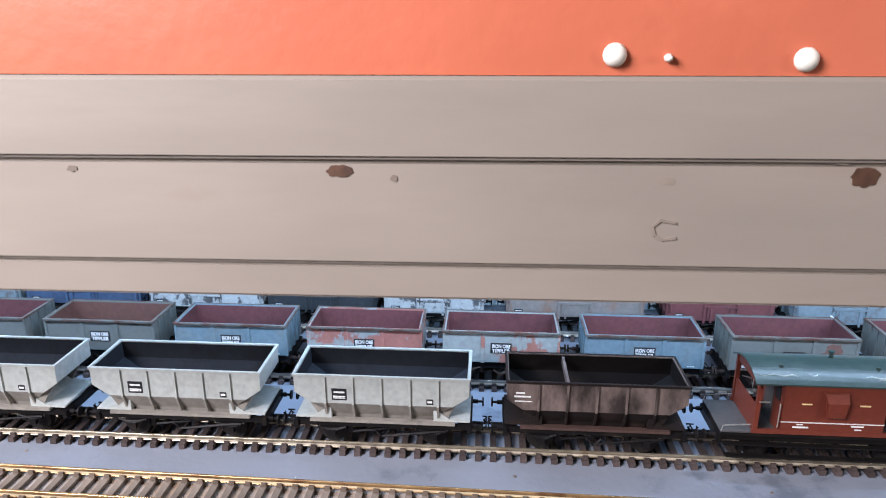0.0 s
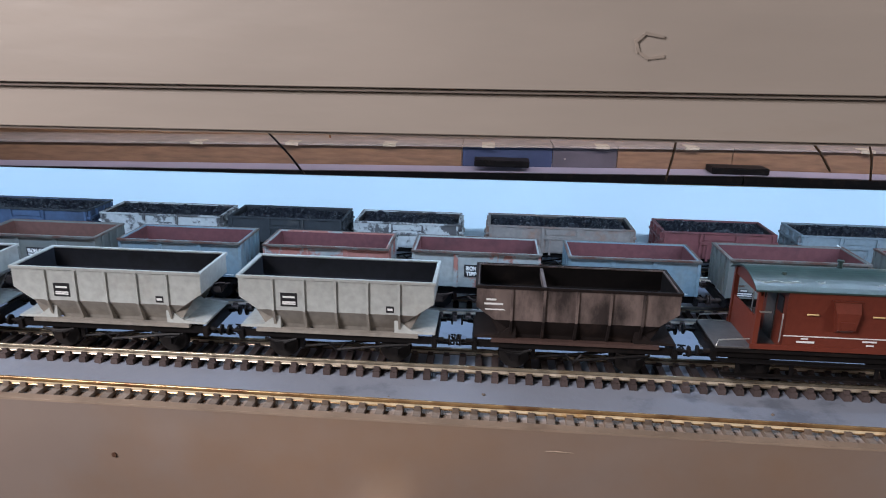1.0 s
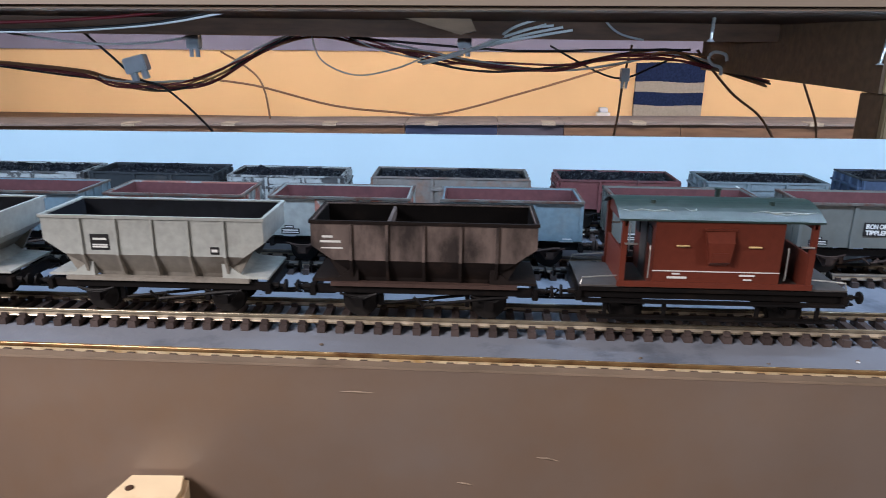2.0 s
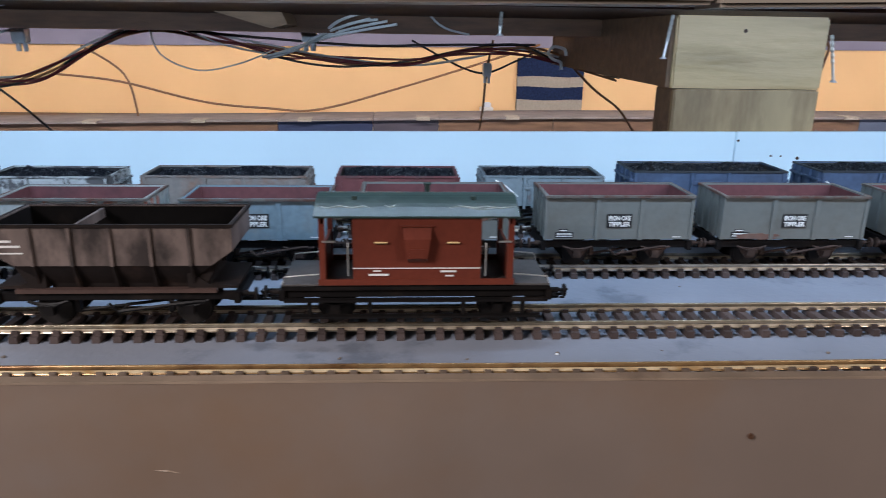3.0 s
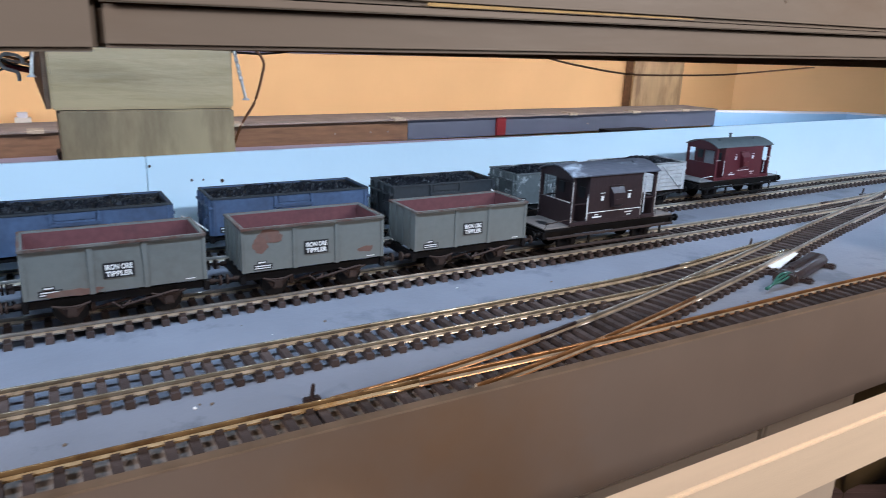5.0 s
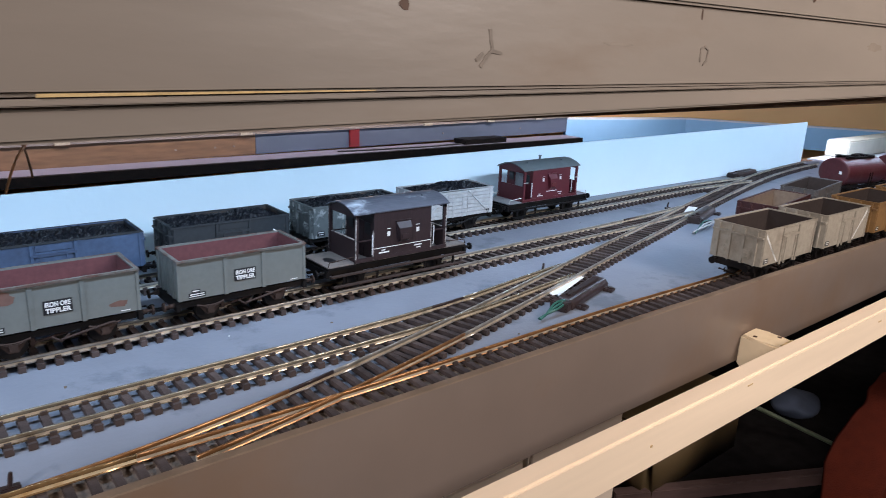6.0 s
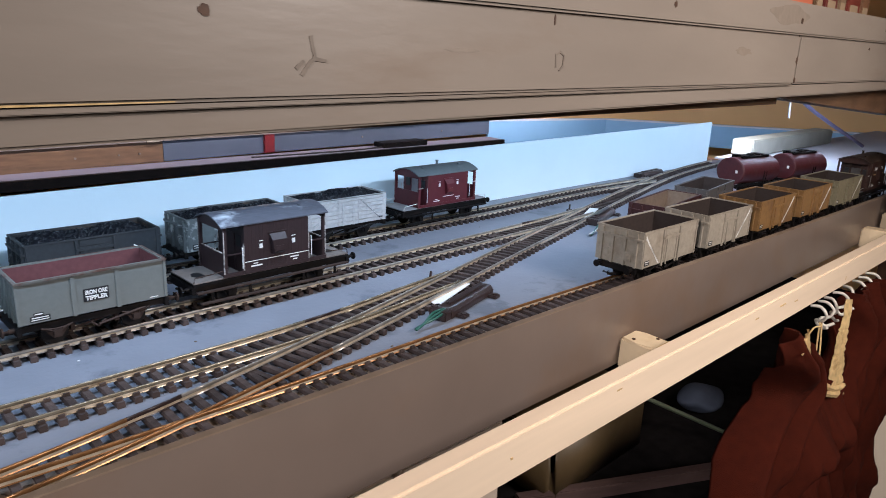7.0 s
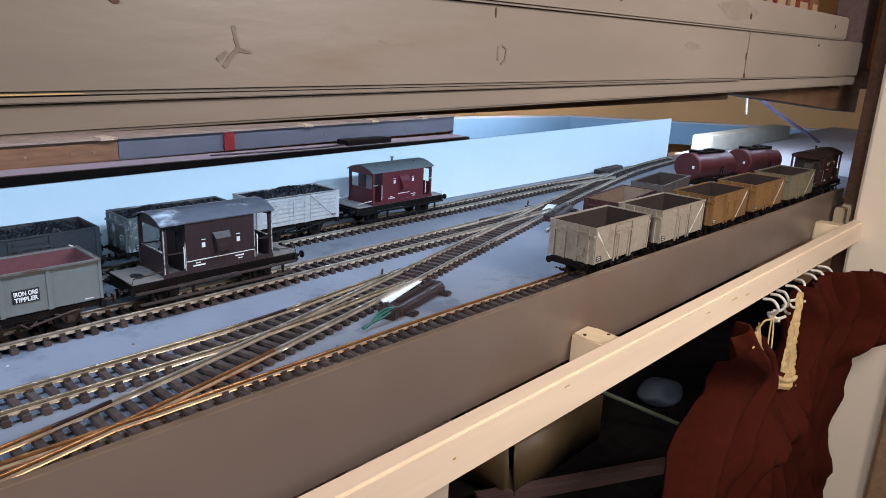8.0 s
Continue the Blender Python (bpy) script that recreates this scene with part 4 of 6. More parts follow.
def tank_wagon(x, y, label, body, yaw):
    v = thing("tank_wagon", pose(x, y, 0, 0, 0, yaw), label, "tank wagon", "tank wagons")
    bm = bmesh.new()
    zc, r, h, wide = 0.0330, 0.0150, 0.0335, 1.16
    n = 40
    rings = []
    for xx, rr in ((-h, r - 0.0014), (-h + 0.0003, r - 0.0006), (-h + 0.0011, r), (h - 0.0011, r), (h - 0.0003, r - 0.0006), (h, r - 0.0014)):
        rings.append([bm.verts.new((xx, wide * rr * math.sin(math.tau * k / n), zc + rr * math.cos(math.tau * k / n))) for k in range(n)])
    for a, b in zip(rings, rings[1:]):
        for k in range(n):
            bm.faces.new((a[k], a[(k + 1) % n], b[(k + 1) % n], b[k]))
    bm.faces.new(rings[0][::-1])
    bm.faces.new(rings[-1])
    part("barrel", bm, body, v)
    for s in (-1, 1):
        part("saddle", boxes((s * 0.020 - 0.003, s * 0.020 + 0.003, -0.0110, 0.0110, 0.0195, 0.0232)), M["frame"], v)
        bm = bmesh.new()
        add_box(bm, -0.0240, 0.0240, *sorted((s * 0.0042, s * 0.0072)), zc + r - 0.0010, zc + r + 0.0012, bevel=0.0003)
        part("walkway_board", bm, M["frame"], v)
        bm = bmesh.new()
        add_tube(bm, [(0.004, s * 0.0052, zc + r), (0.004, s * 0.0178, zc), (0.004, s * 0.0170, 0.0200)], 0.0005, 5)
        add_tube(bm, [(0.008, s * 0.0052, zc + r), (0.008, s * 0.0178, zc), (0.008, s * 0.0170, 0.0200)], 0.0005, 5)
        part("ladder", bm, M["frame"], v)
        part("marking", boxes((*sorted((s * h, s * (h + 0.0004))), -0.0095, -0.0070, zc - 0.0010, zc + 0.0020)), M["white"], v)
    bm = bmesh.new()
    add_disc(bm, (0, 0, zc + r + 0.0008), (0, 0, 1), 0.0046, 0.0028, 18)
    add_disc(bm, (0, 0, zc + r + 0.0025), (0, 0, 1), 0.0036, 0.0010, 18)
    part("filler_lid", bm, M["frame"], v)
    for sx in (-0.0185, 0.0165):
        part("step_plate", boxes((sx - 0.0045, sx + 0.0045, -0.0090, 0.0090, zc + r + 0.0014, zc + r + 0.0022), bevel=0.0003), M["frame"], v)
    underframe(v, 0.0740, 0.040, M["frame"])
    return v


GREY = paint("ore_wagon_grey", (0.150, 0.159, 0.149), (0.120, 0.117, 0.103), at=(0.50, 0.80), patches=40, vary=0.05)
BLUE_GREY = paint("blue_tinged_grey", (0.165, 0.228, 0.270), (0.20, 0.22, 0.22), patches=50)
PATCHY = paint("red_and_grey_patches", (0.36, 0.155, 0.125), (0.32, 0.34, 0.335), at=(0.52, 0.55), patches=34)
PATCHY_2 = paint("grey_and_red_patches", (0.31, 0.33, 0.32), (0.34, 0.15, 0.115), at=(0.53, 0.56), patches=36)
RUST_IN = paint("rust_pink_inside", (0.125, 0.044, 0.046), (0.080, 0.034, 0.036), patches=60, rough=0.75)
BROWN_IN = paint("brown_rust_inside", (0.13, 0.060, 0.046), (0.085, 0.044, 0.038), patches=60, rough=0.75)
RUST_SKIN = paint("red_brown_rust", (0.150, 0.082, 0.064), (0.125, 0.090, 0.074), patches=160, rough=0.8)
for k, skin, inner, text, has, ln, z1 in (
        (3, GREY, RUST_IN, "grey empty ore tippler wagon with a black IRON ORE TIPPLER sign", True, 0.0662, 0.0416),
        (2, GREY, RUST_IN, "grey ore tippler wagon with rust patches and a black sign", True, 0.0662, 0.0416),
        (1, GREY, RUST_IN, "grey ore tippler wagon, lightly rusted along its bottom", True, 0.0662, 0.0416),
        (0, GREY, RUST_IN, "grey empty ore tippler wagon with dusty pink inside", True, 0.0662, 0.0416),
        (-1, GREY, RUST_IN, "grey ore tippler wagon with a rusted end behind the brake van", True, 0.0648, 0.0415)):
    v = tippler({3: 0.5232, 2: 0.4385, 1: 0.3560, 0: 0.2750, -1: 0.1925}[k], 0.3236, text, skin, inner, ln, 0.0143, z1, has)
    if k in (-1, 1, 3):
        bm = bmesh.new()
        tips = [(0.0300, 0.0146, 0.0425), (0.0352, 0.0150, 0.0395), (0.0412, 0.0150, 0.0345)]
        add_tube(bm, tips, 0.0004, 6)
        part("loose_wire", bm, M["white"], v, "bent pale wire at the corner")
    for x, z, w, h in {2: ((-0.0215, 0.0372, 0.0130, 0.0074), (-0.0255, 0.0338, 0.0075, 0.0078), (0.0245, 0.0262, 0.0090, 0.0034)), 1: ((-0.0160, 0.0228, 0.0200, 0.0032), (-0.0250, 0.0236, 0.0060, 0.0030)),
                       -1: ((0.0205, 0.0340, 0.0105, 0.0086), (0.0170, 0.0318, 0.0070, 0.0040)), 3: ()}.get(k, ()):
        bm = bmesh.new()
        add_prism(bm, [(x + w / 2 * q * math.cos(a), z + h / 2 * q * math.sin(a)) for a, q in [(math.tau * i / 18, random.uniform(0.72, 1.12)) for i in range(18)]], "y", -0.01436 - 0.00008 * (w * 1000 % 3), -0.0142)
        part("rust_patch", bm, RUST_SKIN, v, "orange-brown rust patch")
for x, skin, inner, text in (
        (0.1143, BLUE_GREY, RUST_IN, "pale blue-grey ore wagon with an empty pink inside"),
        (0.0370, PATCHY_2, RUST_IN, "grey ore wagon patched with faded red"),
        (-0.0385, PATCHY, RUST_IN, "faded red ore wagon with bare grey patches"),
        (-0.1138, BLUE_GREY, RUST_IN, "light grey ore wagon with a pink inside"),
        (-0.1895, GREY, BROWN_IN, "light grey ore wagon with a rusty brown inside"),
        (-0.2650, GREY, RUST_IN, "light grey ore wagon at the end of the row"),
        (-0.3410, BLUE_GREY, RUST_IN, "light grey ore wagon far along the row")):
    tippler(x, 0.3236, text, skin, inner, 0.0625, 0.0143, 0.0398)

CREAM_GREY = paint("pale_hopper_grey", (0.37, 0.385, 0.365), (0.30, 0.285, 0.25), at=(0.55, 0.85), patches=45)
# lower slopes a darker colour than the sides
HOP_LOW = paint("brownish_hopper_grey", (0.23, 0.21, 0.18), (0.12, 0.10, 0.08), patches=45)
HOP_IN = paint("dark_hopper_inside", (0.016, 0.018, 0.024), (0.010, 0.010, 0.012), patches=60, rough=0.7, spec=0.15)
RUSTY = material("rusty_brown_hopper", (0.150, 0.112, 0.098), 0.6, vary=0.2, scale=120, stain=(0.026, 0.018, 0.016), stain_at=(0.44, 0.64), stain_scale=75, grain=(1, 1, 0.45), bump=0.15, bump_scale=700, shift=True)
RUSTY_LOW = paint("black_hopper_bottom", (0.014, 0.010, 0.009), (0.040, 0.025, 0.019), patches=60, rough=0.7, spec=0.15)
for x in (-0.3115, -0.2140, -0.1160, -0.0190):
    hopper(x, 0.2580, "pale grey coal hopper wagon with ribbed sides and dark inside", CREAM_GREY, HOP_IN, "hoppers on the near siding", HOP_LOW)
hopper(0.0792, 0.2580, "heavily weathered rusty brown hopper wagon, empty", RUSTY, paint("black_hopper_inside", (0.008, 0.007, 0.007), (0.020, 0.015, 0.013), patches=60, spec=0.1), "hoppers on the near siding", RUSTY_LOW, sign=False)

BAUXITE = paint("bauxite_brown_red", (0.135, 0.031, 0.018), (0.105, 0.026, 0.016), patches=30, rough=0.42, vary=0.08)
GREEN_ROOF = material("dark_green_roof", (0.034, 0.056, 0.050), 0.32, vary=0.15, scale=200, stain=(0.060, 0.085, 0.078), stain_at=(0.55, 0.70), stain_scale=60, bump=0.1)
BONE = paint("pale_dusty_floor", (0.085, 0.080, 0.078), (0.06, 0.050, 0.045), patches=60)
van_a = brake_van(0.1830, 0.2580, "bauxite red brake van with pale strokes on its green roof, black underframe", BAUXITE, GREEN_ROOF, "brake vans", BONE, long=0.0950, cabin=0.0447, roof_long=0.0708)
PALE_STROKE = material("stroke_grey_white", (0.42, 0.46, 0.45), 0.6, vary=0.4, scale=300)
# pale wavy strokes along the roof
for pts in ([(-0.0350, -0.0105), (-0.0310, -0.0118), (-0.0270, -0.0108), (-0.0225, -0.0116), (-0.0185, -0.0108), (-0.0160, -0.0118)],
            [(-0.0112, -0.0100), (-0.0098, -0.0112), (-0.0080, -0.0108), (-0.0075, -0.0098)],
            [(0.0110, -0.0116), (0.0150, -0.0106), (0.0190, -0.0116), (0.0240, -0.0110), (0.0290, -0.0117), (0.0345, -0.0108)],
            [(0.0180, -0.0120), (0.0225, -0.0124), (0.0270, -0.0119)]):
    bm = bmesh.new()
    add_tube(bm, [(px, py, 0.0476 + 0.0046 * (1 - (py / 0.0156) ** 2)) for px, py in pts], [0.00008] + [0.00026 + 0.00012 * (k % 2) for k in range(len(pts) - 2)] + [0.00008], 5)
    part("pale_stroke", bm, PALE_STROKE, van_a, smooth=True)
UMBER = paint("dark_umber_brown", (0.030, 0.0175, 0.0185), (0.020, 0.0130, 0.0140), patches=50, rough=0.45)
# pale patches in the roof colour stand in for its glossy highlights
GLINT_ROOF = material("dented_roof_painted_glints", (0.075, 0.078, 0.095), 0.36, vary=0.35, scale=70, bump=2.2, bump_scale=42, coat=0.3, stain=(0.36, 0.39, 0.43), stain_at=(0.54, 0.66), stain_scale=55, grain=(0.6, 1, 1))
brake_van(0.6220, 0.3252, "dark umber planked brake van, glossy highlights painted into its dark roof", UMBER, GLINT_ROOF, "brake vans", paint("grey_brown_platform", (0.19, 0.165, 0.15), (0.05, 0.045, 0.04), at=(0.6, 0.68), patches=40), long=0.1000, cabin=0.0412, roof_long=0.0685, top=0.0510, plank=True)
CRIMSON = paint("crimson_brown", (0.086, 0.014, 0.019), (0.11, 0.024, 0.022), patches=30, rough=0.45, vary=0.08)
GREY_ROOF = material("slate_grey_roof", (0.115, 0.132, 0.138), 0.5, vary=0.1, scale=150)
brake_van(0.8260, 0.3942, "crimson brake van with grey roof and white handrails", CRIMSON, GREY_ROOF, "brake vans", paint("grey_dusty_floor", (0.26, 0.26, 0.27), patches=50), yaw=0.6, long=0.0965, roof_long=0.0695, top=0.0488, whites=True)
van_d = brake_van(1.2700, front(1.27), "dark brown brake van at the end of the front siding", paint("very_dark_brown", (0.030, 0.013, 0.010), patches=40), paint("dark_brown_roof", (0.028, 0.018, 0.014), patches=60), "brake vans", BONE, yaw=-0.8, rails=False, top=0.0525)

bars(van_d, [(-0.0120, 0.0440, 0.0014, 0.0034), (-0.0075, 0.0440, 0.0020, 0.0026), (0.0070, 0.0440, 0.0014, 0.0034), (0.0120, 0.0440, 0.0020, 0.0026)], M["white"], -0.0149)

# rear siding: coal wagons
C_Y = 0.3925
DARK = paint("sooty_black_paint", (0.035, 0.038, 0.042), (0.10, 0.09, 0.08), at=(0.60, 0.75), patches=55)
NAVY = paint("faded_slate_blue", (0.070, 0.102, 0.175), (0.040, 0.048, 0.075), at=(0.45, 0.75), patches=24)
WEATHERED = paint("flaking_white_paint", (0.42, 0.42, 0.41), (0.09, 0.085, 0.085), at=(0.50, 0.56), patches=85)
SLATE = paint("slate_grey_paint", (0.19, 0.225, 0.245), (0.13, 0.10, 0.095), at=(0.56, 0.68), patches=60)
RED_BROWN = paint("faded_red_brown", (0.16, 0.055, 0.055), (0.10, 0.06, 0.06), patches=55)
TAN_GREY = paint("rusty_tan_grey", (0.22, 0.19, 0.17), (0.23, 0.125, 0.085), at=(0.5, 0.66), patches=45)
SHABBY = paint("shabby_grey_green", (0.105, 0.115, 0.115), (0.34, 0.35, 0.34), at=(0.56, 0.60), patches=80)
OLD_WOOD = paint("bleached_wood_grey", (0.42, 0.42, 0.42), (0.33, 0.32, 0.31), patches=70)
BLACK_IN = paint("coal_black_inside", (0.022, 0.022, 0.024), patches=60)
for x0, x1, z1, skin, text, wood in (
        (-0.3600, -0.2850, 0.0362, SLATE, "slate grey coal wagon, loaded", False),
        (-0.2780, -0.2020, 0.0362, NAVY, "blue-grey coal wagon, loaded", False),
        (-0.1930, -0.1190, 0.0355, WEATHERED, "flaking white coal wagon, loaded", False),
        (-0.1130, -0.0445, 0.0360, DARK, "sooty dark coal wagon, loaded", False),
        (-0.0363, 0.0255, 0.0357, WEATHERED, "flaking white and black coal wagon, loaded", False),
        (0.0430, 0.1270, 0.0364, TAN_GREY, "rusty tan coal wagon, loaded", False),
        (0.1440, 0.2075, 0.0366, RED_BROWN, "faded red-brown coal wagon, loaded", False),
        (0.2222, 0.2860, 0.0370, SLATE, "slate grey coal wagon with rust round its door, loaded", False),
        (0.3030, 0.3880, 0.0400, NAVY, "long faded blue coal wagon, loaded", False),
        (0.4080, 0.4945, 0.0405, NAVY, "long slate blue coal wagon, loaded", False),
        (0.5110, 0.5825, 0.0396, DARK, "sooty black coal wagon with worn doors, loaded", False),
        (0.6000, 0.6730, 0.0413, SHABBY, "shabby dark grey coal wagon with pale flaking patches, loaded", False),
        (0.6880, 0.7580, 0.0413, OLD_WOOD, "bleached planked open wagon heaped with coal", True)):
    mineral((x0 + x1) / 2, C_Y + max(0, (x0 - 0.5) * 0.008), text, skin, BLACK_IN, x1 - x0, 0.0148, z1, load=True, wood=wood, rim=DARK if skin is NAVY else None)

# front siding: empty mineral wagons
M_GREY = paint("warm_light_grey", (0.320, 0.285, 0.230), (0.22, 0.180, 0.140), patches=50)
OCHRE = paint("rust_ochre", (0.225, 0.124, 0.043), (0.15, 0.08, 0.036), at=(0.5, 0.7), patches=55)
OLIVE = paint("olive_grey", (0.185, 0.165, 0.105), (0.14, 0.11, 0.075), patches=50)
M_IN = paint("dark_brown_inside", (0.034, 0.024, 0.021), (0.022, 0.016, 0.015), patches=50, rough=0.75)
for x, skin, text, mark in (
        (0.8380, M_GREY, "light grey empty mineral wagon with a white diagonal stripe", "left"),
        (0.9215, M_GREY, "light grey empty mineral wagon, white stripe beside its door", "right"),
        (1.0065, OCHRE, "rust-ochre empty mineral wagon", "right"),
        (1.0920, OCHRE, "rust-ochre weathered mineral wagon", "right"),
        (1.1775, OLIVE, "olive grey empty mineral wagon", "right")):
    mineral(x, front(x), text, skin, M_IN, 0.0680, 0.0170, 0.0440, mark, "mineral wagons on the front siding", yaw=-0.8)
# the row behind
DEEP_RED = paint("deep_red_brown", (0.048, 0.015, 0.015), (0.035, 0.015, 0.014), patches=40)
TAN_IN = paint("tan_wood_inside", (0.185, 0.140, 0.105), (0.12, 0.09, 0.07), patches=50)
mineral(0.9520, behind(0.952), "deep red-brown open wagon with a tan inside", DEEP_RED, TAN_IN, 0.080, 0.0148, 0.0375, "", "wagons on the short siding", yaw=8, wood=True)
mineral(1.0480, behind(1.048), "dark grey empty open wagon", paint("dark_grey_paint", (0.085, 0.082, 0.082), patches=50), M_IN, 0.076, 0.0148, 0.0385, "", "wagons on the short siding", yaw=8)
TANK = paint("dusty_crimson", (0.066, 0.013, 0.015), (0.080, 0.032, 0.030), at=(0.50, 0.75), patches=60, rough=0.46, vary=0.12)
tank_wagon(1.2097, 0.2908, "dusty crimson tank wagon with a walkway on top", TANK, -11)
tank_wagon(1.3047, 0.2722, "dusty crimson tank wagon coupled behind another", TANK, -11)

# ---- the front of the layout ----
batten = thing("curtain_batten", pose(0, 0, 0), "planed pale pine batten carrying the curtain hooks", "batten")
part("batten_bar", boxes((-0.6, 1.2345, 0.1300, 0.1405, (-0.0195, -0.0255), (0.0038, -0.0047)), bevel=0.0012), M["pale_wood"], batten)
for x in (-0.370, 0.0115, 0.3905, 0.7700, 1.2180):
    b = thing("batten_bracket", pose(x, 0, -0.0072 - 0.0010 * x), "cream block with two holes holding the batten off the fascia", "bracket", "batten brackets")
    bm = bmesh.new()
    add_prism(bm, [(-0.0088, 0.1683), (-0.0098, 0.158), (-0.0088, 0.1408), (0.0090, 0.1408), (0.0102, 0.161), (0.0074, 0.1683)], "z", -0.0195, 0.0)
    for q in bm.verts:
        q.co += Vector((random.uniform(-0.0006, 0.0006), 0, random.uniform(-0.0008, 0.0004)))
    bmesh.ops.bevel(bm, geom=list(bm.edges), offset=0.0014, segments=2, affect="EDGES")
    block = part("block", bm, M["cream"], b)
    part("saw_cut", boxes((-0.0070, 0.0066, 0.1448, 0.1456, -0.0002, 0.0004)), M["tape"], block)
    for s, y in ((-1, 0.161), (1, 0.152)):
        bm = bmesh.new()
        add_disc(bm, (s * 0.0055, y, -0.0003), (0, 0, 1), 0.0011, 0.0006, 12)
        part("screw_hole", bm, M["mark"], b)
for x, z, w, h in ((0.905, -0.0105, 0.0100, 0.0010), (0.930, -0.0130, 0.0060, 0.0008), (0.862, -0.0100, 0.0050, 0.0008), (0.70, -0.0070, 0.0045, 0.0007), (0.62, -0.0120, 0.0014, 0.0011), (1.04, -0.0180, 0.0008, 0.0030)):
    part("nick", boxes((x - w / 2, x + w / 2, 0.1298, 0.1304, z - h / 2, z + h / 2)), M["tape"], batten)
# added dark piece, placed to fill the dark gap in the camera's view
solid("gap_filler", boxes((1.2635, 1.3070, 0.1720, 0.2000, 0.1425, 0.42), bevel=0.001), M["plum"], "added dark upright filling the gap beside the plank ends", "post", kind="structure")
solid("corner_post", boxes((1.308, 1.350, 0.1465, 0.1690, -0.85, 0.42), bevel=0.002), M["dark_wood"], "dark brown timber upright at the end of the decks", "post")


# ---- knots, nail holes and pencil marks on the planks ----
def spot(x, z, y, w, h, mat, name="knot"):
    bm = bmesh.new()
    n = 32
    pts = []
    for i in range(n):
        a = math.tau * i / n
        k = 0.95 + 0.35 * noise.noise(Vector((1.6 * math.cos(a) + 40 * x, 1.6 * math.sin(a), 90 * z))) + random.uniform(-0.04, 0.04)
        pts.append((x + w / 2 * k * math.cos(a), z + h / 2 * k * math.sin(a)))
    add_prism(bm, pts, "y", y - (0.00006 if name == "smear" else 0.00025), y + 0.0005)
    return part(name, bm, mat, upper)


for x, z, w, h, mat in ((-0.0175, 0.1565, 0.0088, 0.0040, "mark"), (0.1380, 0.1570, 0.0085, 0.0065, "mark"), (-0.1149, 0.1640, 0.0060, 0.0045, "pencil"),
                        (-0.1026, 0.1560, 0.0035, 0.0020, "pencil"), (-0.0008, 0.1545, 0.0024, 0.0022, "pencil"), (0.515, 0.1560, 0.0038, 0.0036, "mark"),
                        (0.775, 0.1757, 0.0030, 0.0034, "mark"), (0.952, 0.1770, 0.0040, 0.0040, "mark"), (0.9596, 0.1509, 0.0028, 0.0050, "mark"),
                        (0.961, 0.1370, 0.0036, 0.0040, "mark"), (0.676, 0.1622, 0.0010, 0.0050, "mark"), (0.40, 0.139, 0.0022, 0.0020, "mark"), (1.12, 0.163, 0.0022, 0.0022, "mark"), (1.15, 0.180, 0.003, 0.003, "mark")):
    spot(x, z, 0.1685 if z < 0.1655 else 0.1665, w, h, M[mat])


def stroke(pts, y, w=0.0011):
    """A smudged pencil line lying on a plank's face."""
    bm = bmesh.new()
    for k, ((xa, za), (xb, zb)) in enumerate(zip(pts, pts[1:])):
        d = math.hypot(xb - xa, zb - za)
        nx, nz = -(zb - za) / d * w / 2, (xb - xa) / d * w / 2
        ex, ez = (xb - xa) / d * w * 0.25, (zb - za) / d * w * 0.25
        add_prism(bm, [(xa - ex + nx, za - ez + nz), (xb + ex + nx * 0.7, zb + ez + nz * 0.7), (xb + ex - nx * 0.7, zb + ez - nz * 0.7), (xa - ex - nx, za - ez - nz)], "y", y - 0.00003 * k, y + 0.0006)
    part("pencil_mark", bm, M["smudge"], upper)


for i, pts in enumerate(([(0.5505, 0.1502), (0.5512, 0.1465), (0.5520, 0.1440)], [(0.5470, 0.1385), (0.5490, 0.1412), (0.5515, 0.1435), (0.5560, 0.1428)], [(0.5450, 0.1405), (0.5475, 0.1425)],
                         [(0.6790, 0.1425), (0.6785, 0.1478), (0.6815, 0.1490), (0.6845, 0.1475), (0.6840, 0.1430), (0.6815, 0.1412)], [(0.0855, 0.1372), (0.0815, 0.1366), (0.0790, 0.1382), (0.0782, 0.1408), (0.0805, 0.1428), (0.0850, 0.1420)])):
    stroke(pts, 0.1683 - 0.00004 * i, 0.0009 if i > 2 else 0.0014)
for x, z, w, h in ((0.131, 0.1640, 0.0140, 0.0080), (-0.094, 0.1650, 0.0100, 0.0060), (0.081, 0.1548, 0.0060, 0.0026), (0.93, 0.1800, 0.0640, 0.0130), (0.62, 0.1480, 0.0200, 0.0016), (0.87, 0.1545, 0.0240, 0.0050)):
    spot(x, z, 0.1685 if z < 0.1655 else 0.1665, w, h, M["faint"], "smear")
for pts in ([(0.1145, 0.0010), (0.1175, 0.0009), (0.1207, 0.0001)], [(0.0932, -0.0075), (0.0955, -0.0078), (0.0978, -0.0082)], [(0.3300, 0.0180), (0.3360, 0.0183), (0.3440, 0.0186)], [(0.062, 0.0190), (0.066, 0.0191), (0.071, 0.0189)]):
    bm = bmesh.new()
    add_tube(bm, [(x, 0.1685, z) for x, z in pts], [0.0001, 0.00035, 0.0001], 5)
    tagged(new("scuff_mark", mesh_of("scuff_mark", bm, M["scuff"])), "pale scuff on the brown painted fascia", "scuff", "scuffs on the fascia")
for x, z, r in ((0.4278, 0.0372, 0.0011), (0.4104, 0.0386, 0.0008), (0.4169, 0.0385, 0.0006), (0.3880, 0.0480, 0.0008)):
    bm = bmesh.new()
    add_disc(bm, (x, 0.4384, z), (0, 1, 0), r, 0.0003, 9)
    part("nail_hole", bm, M["mark"], back)
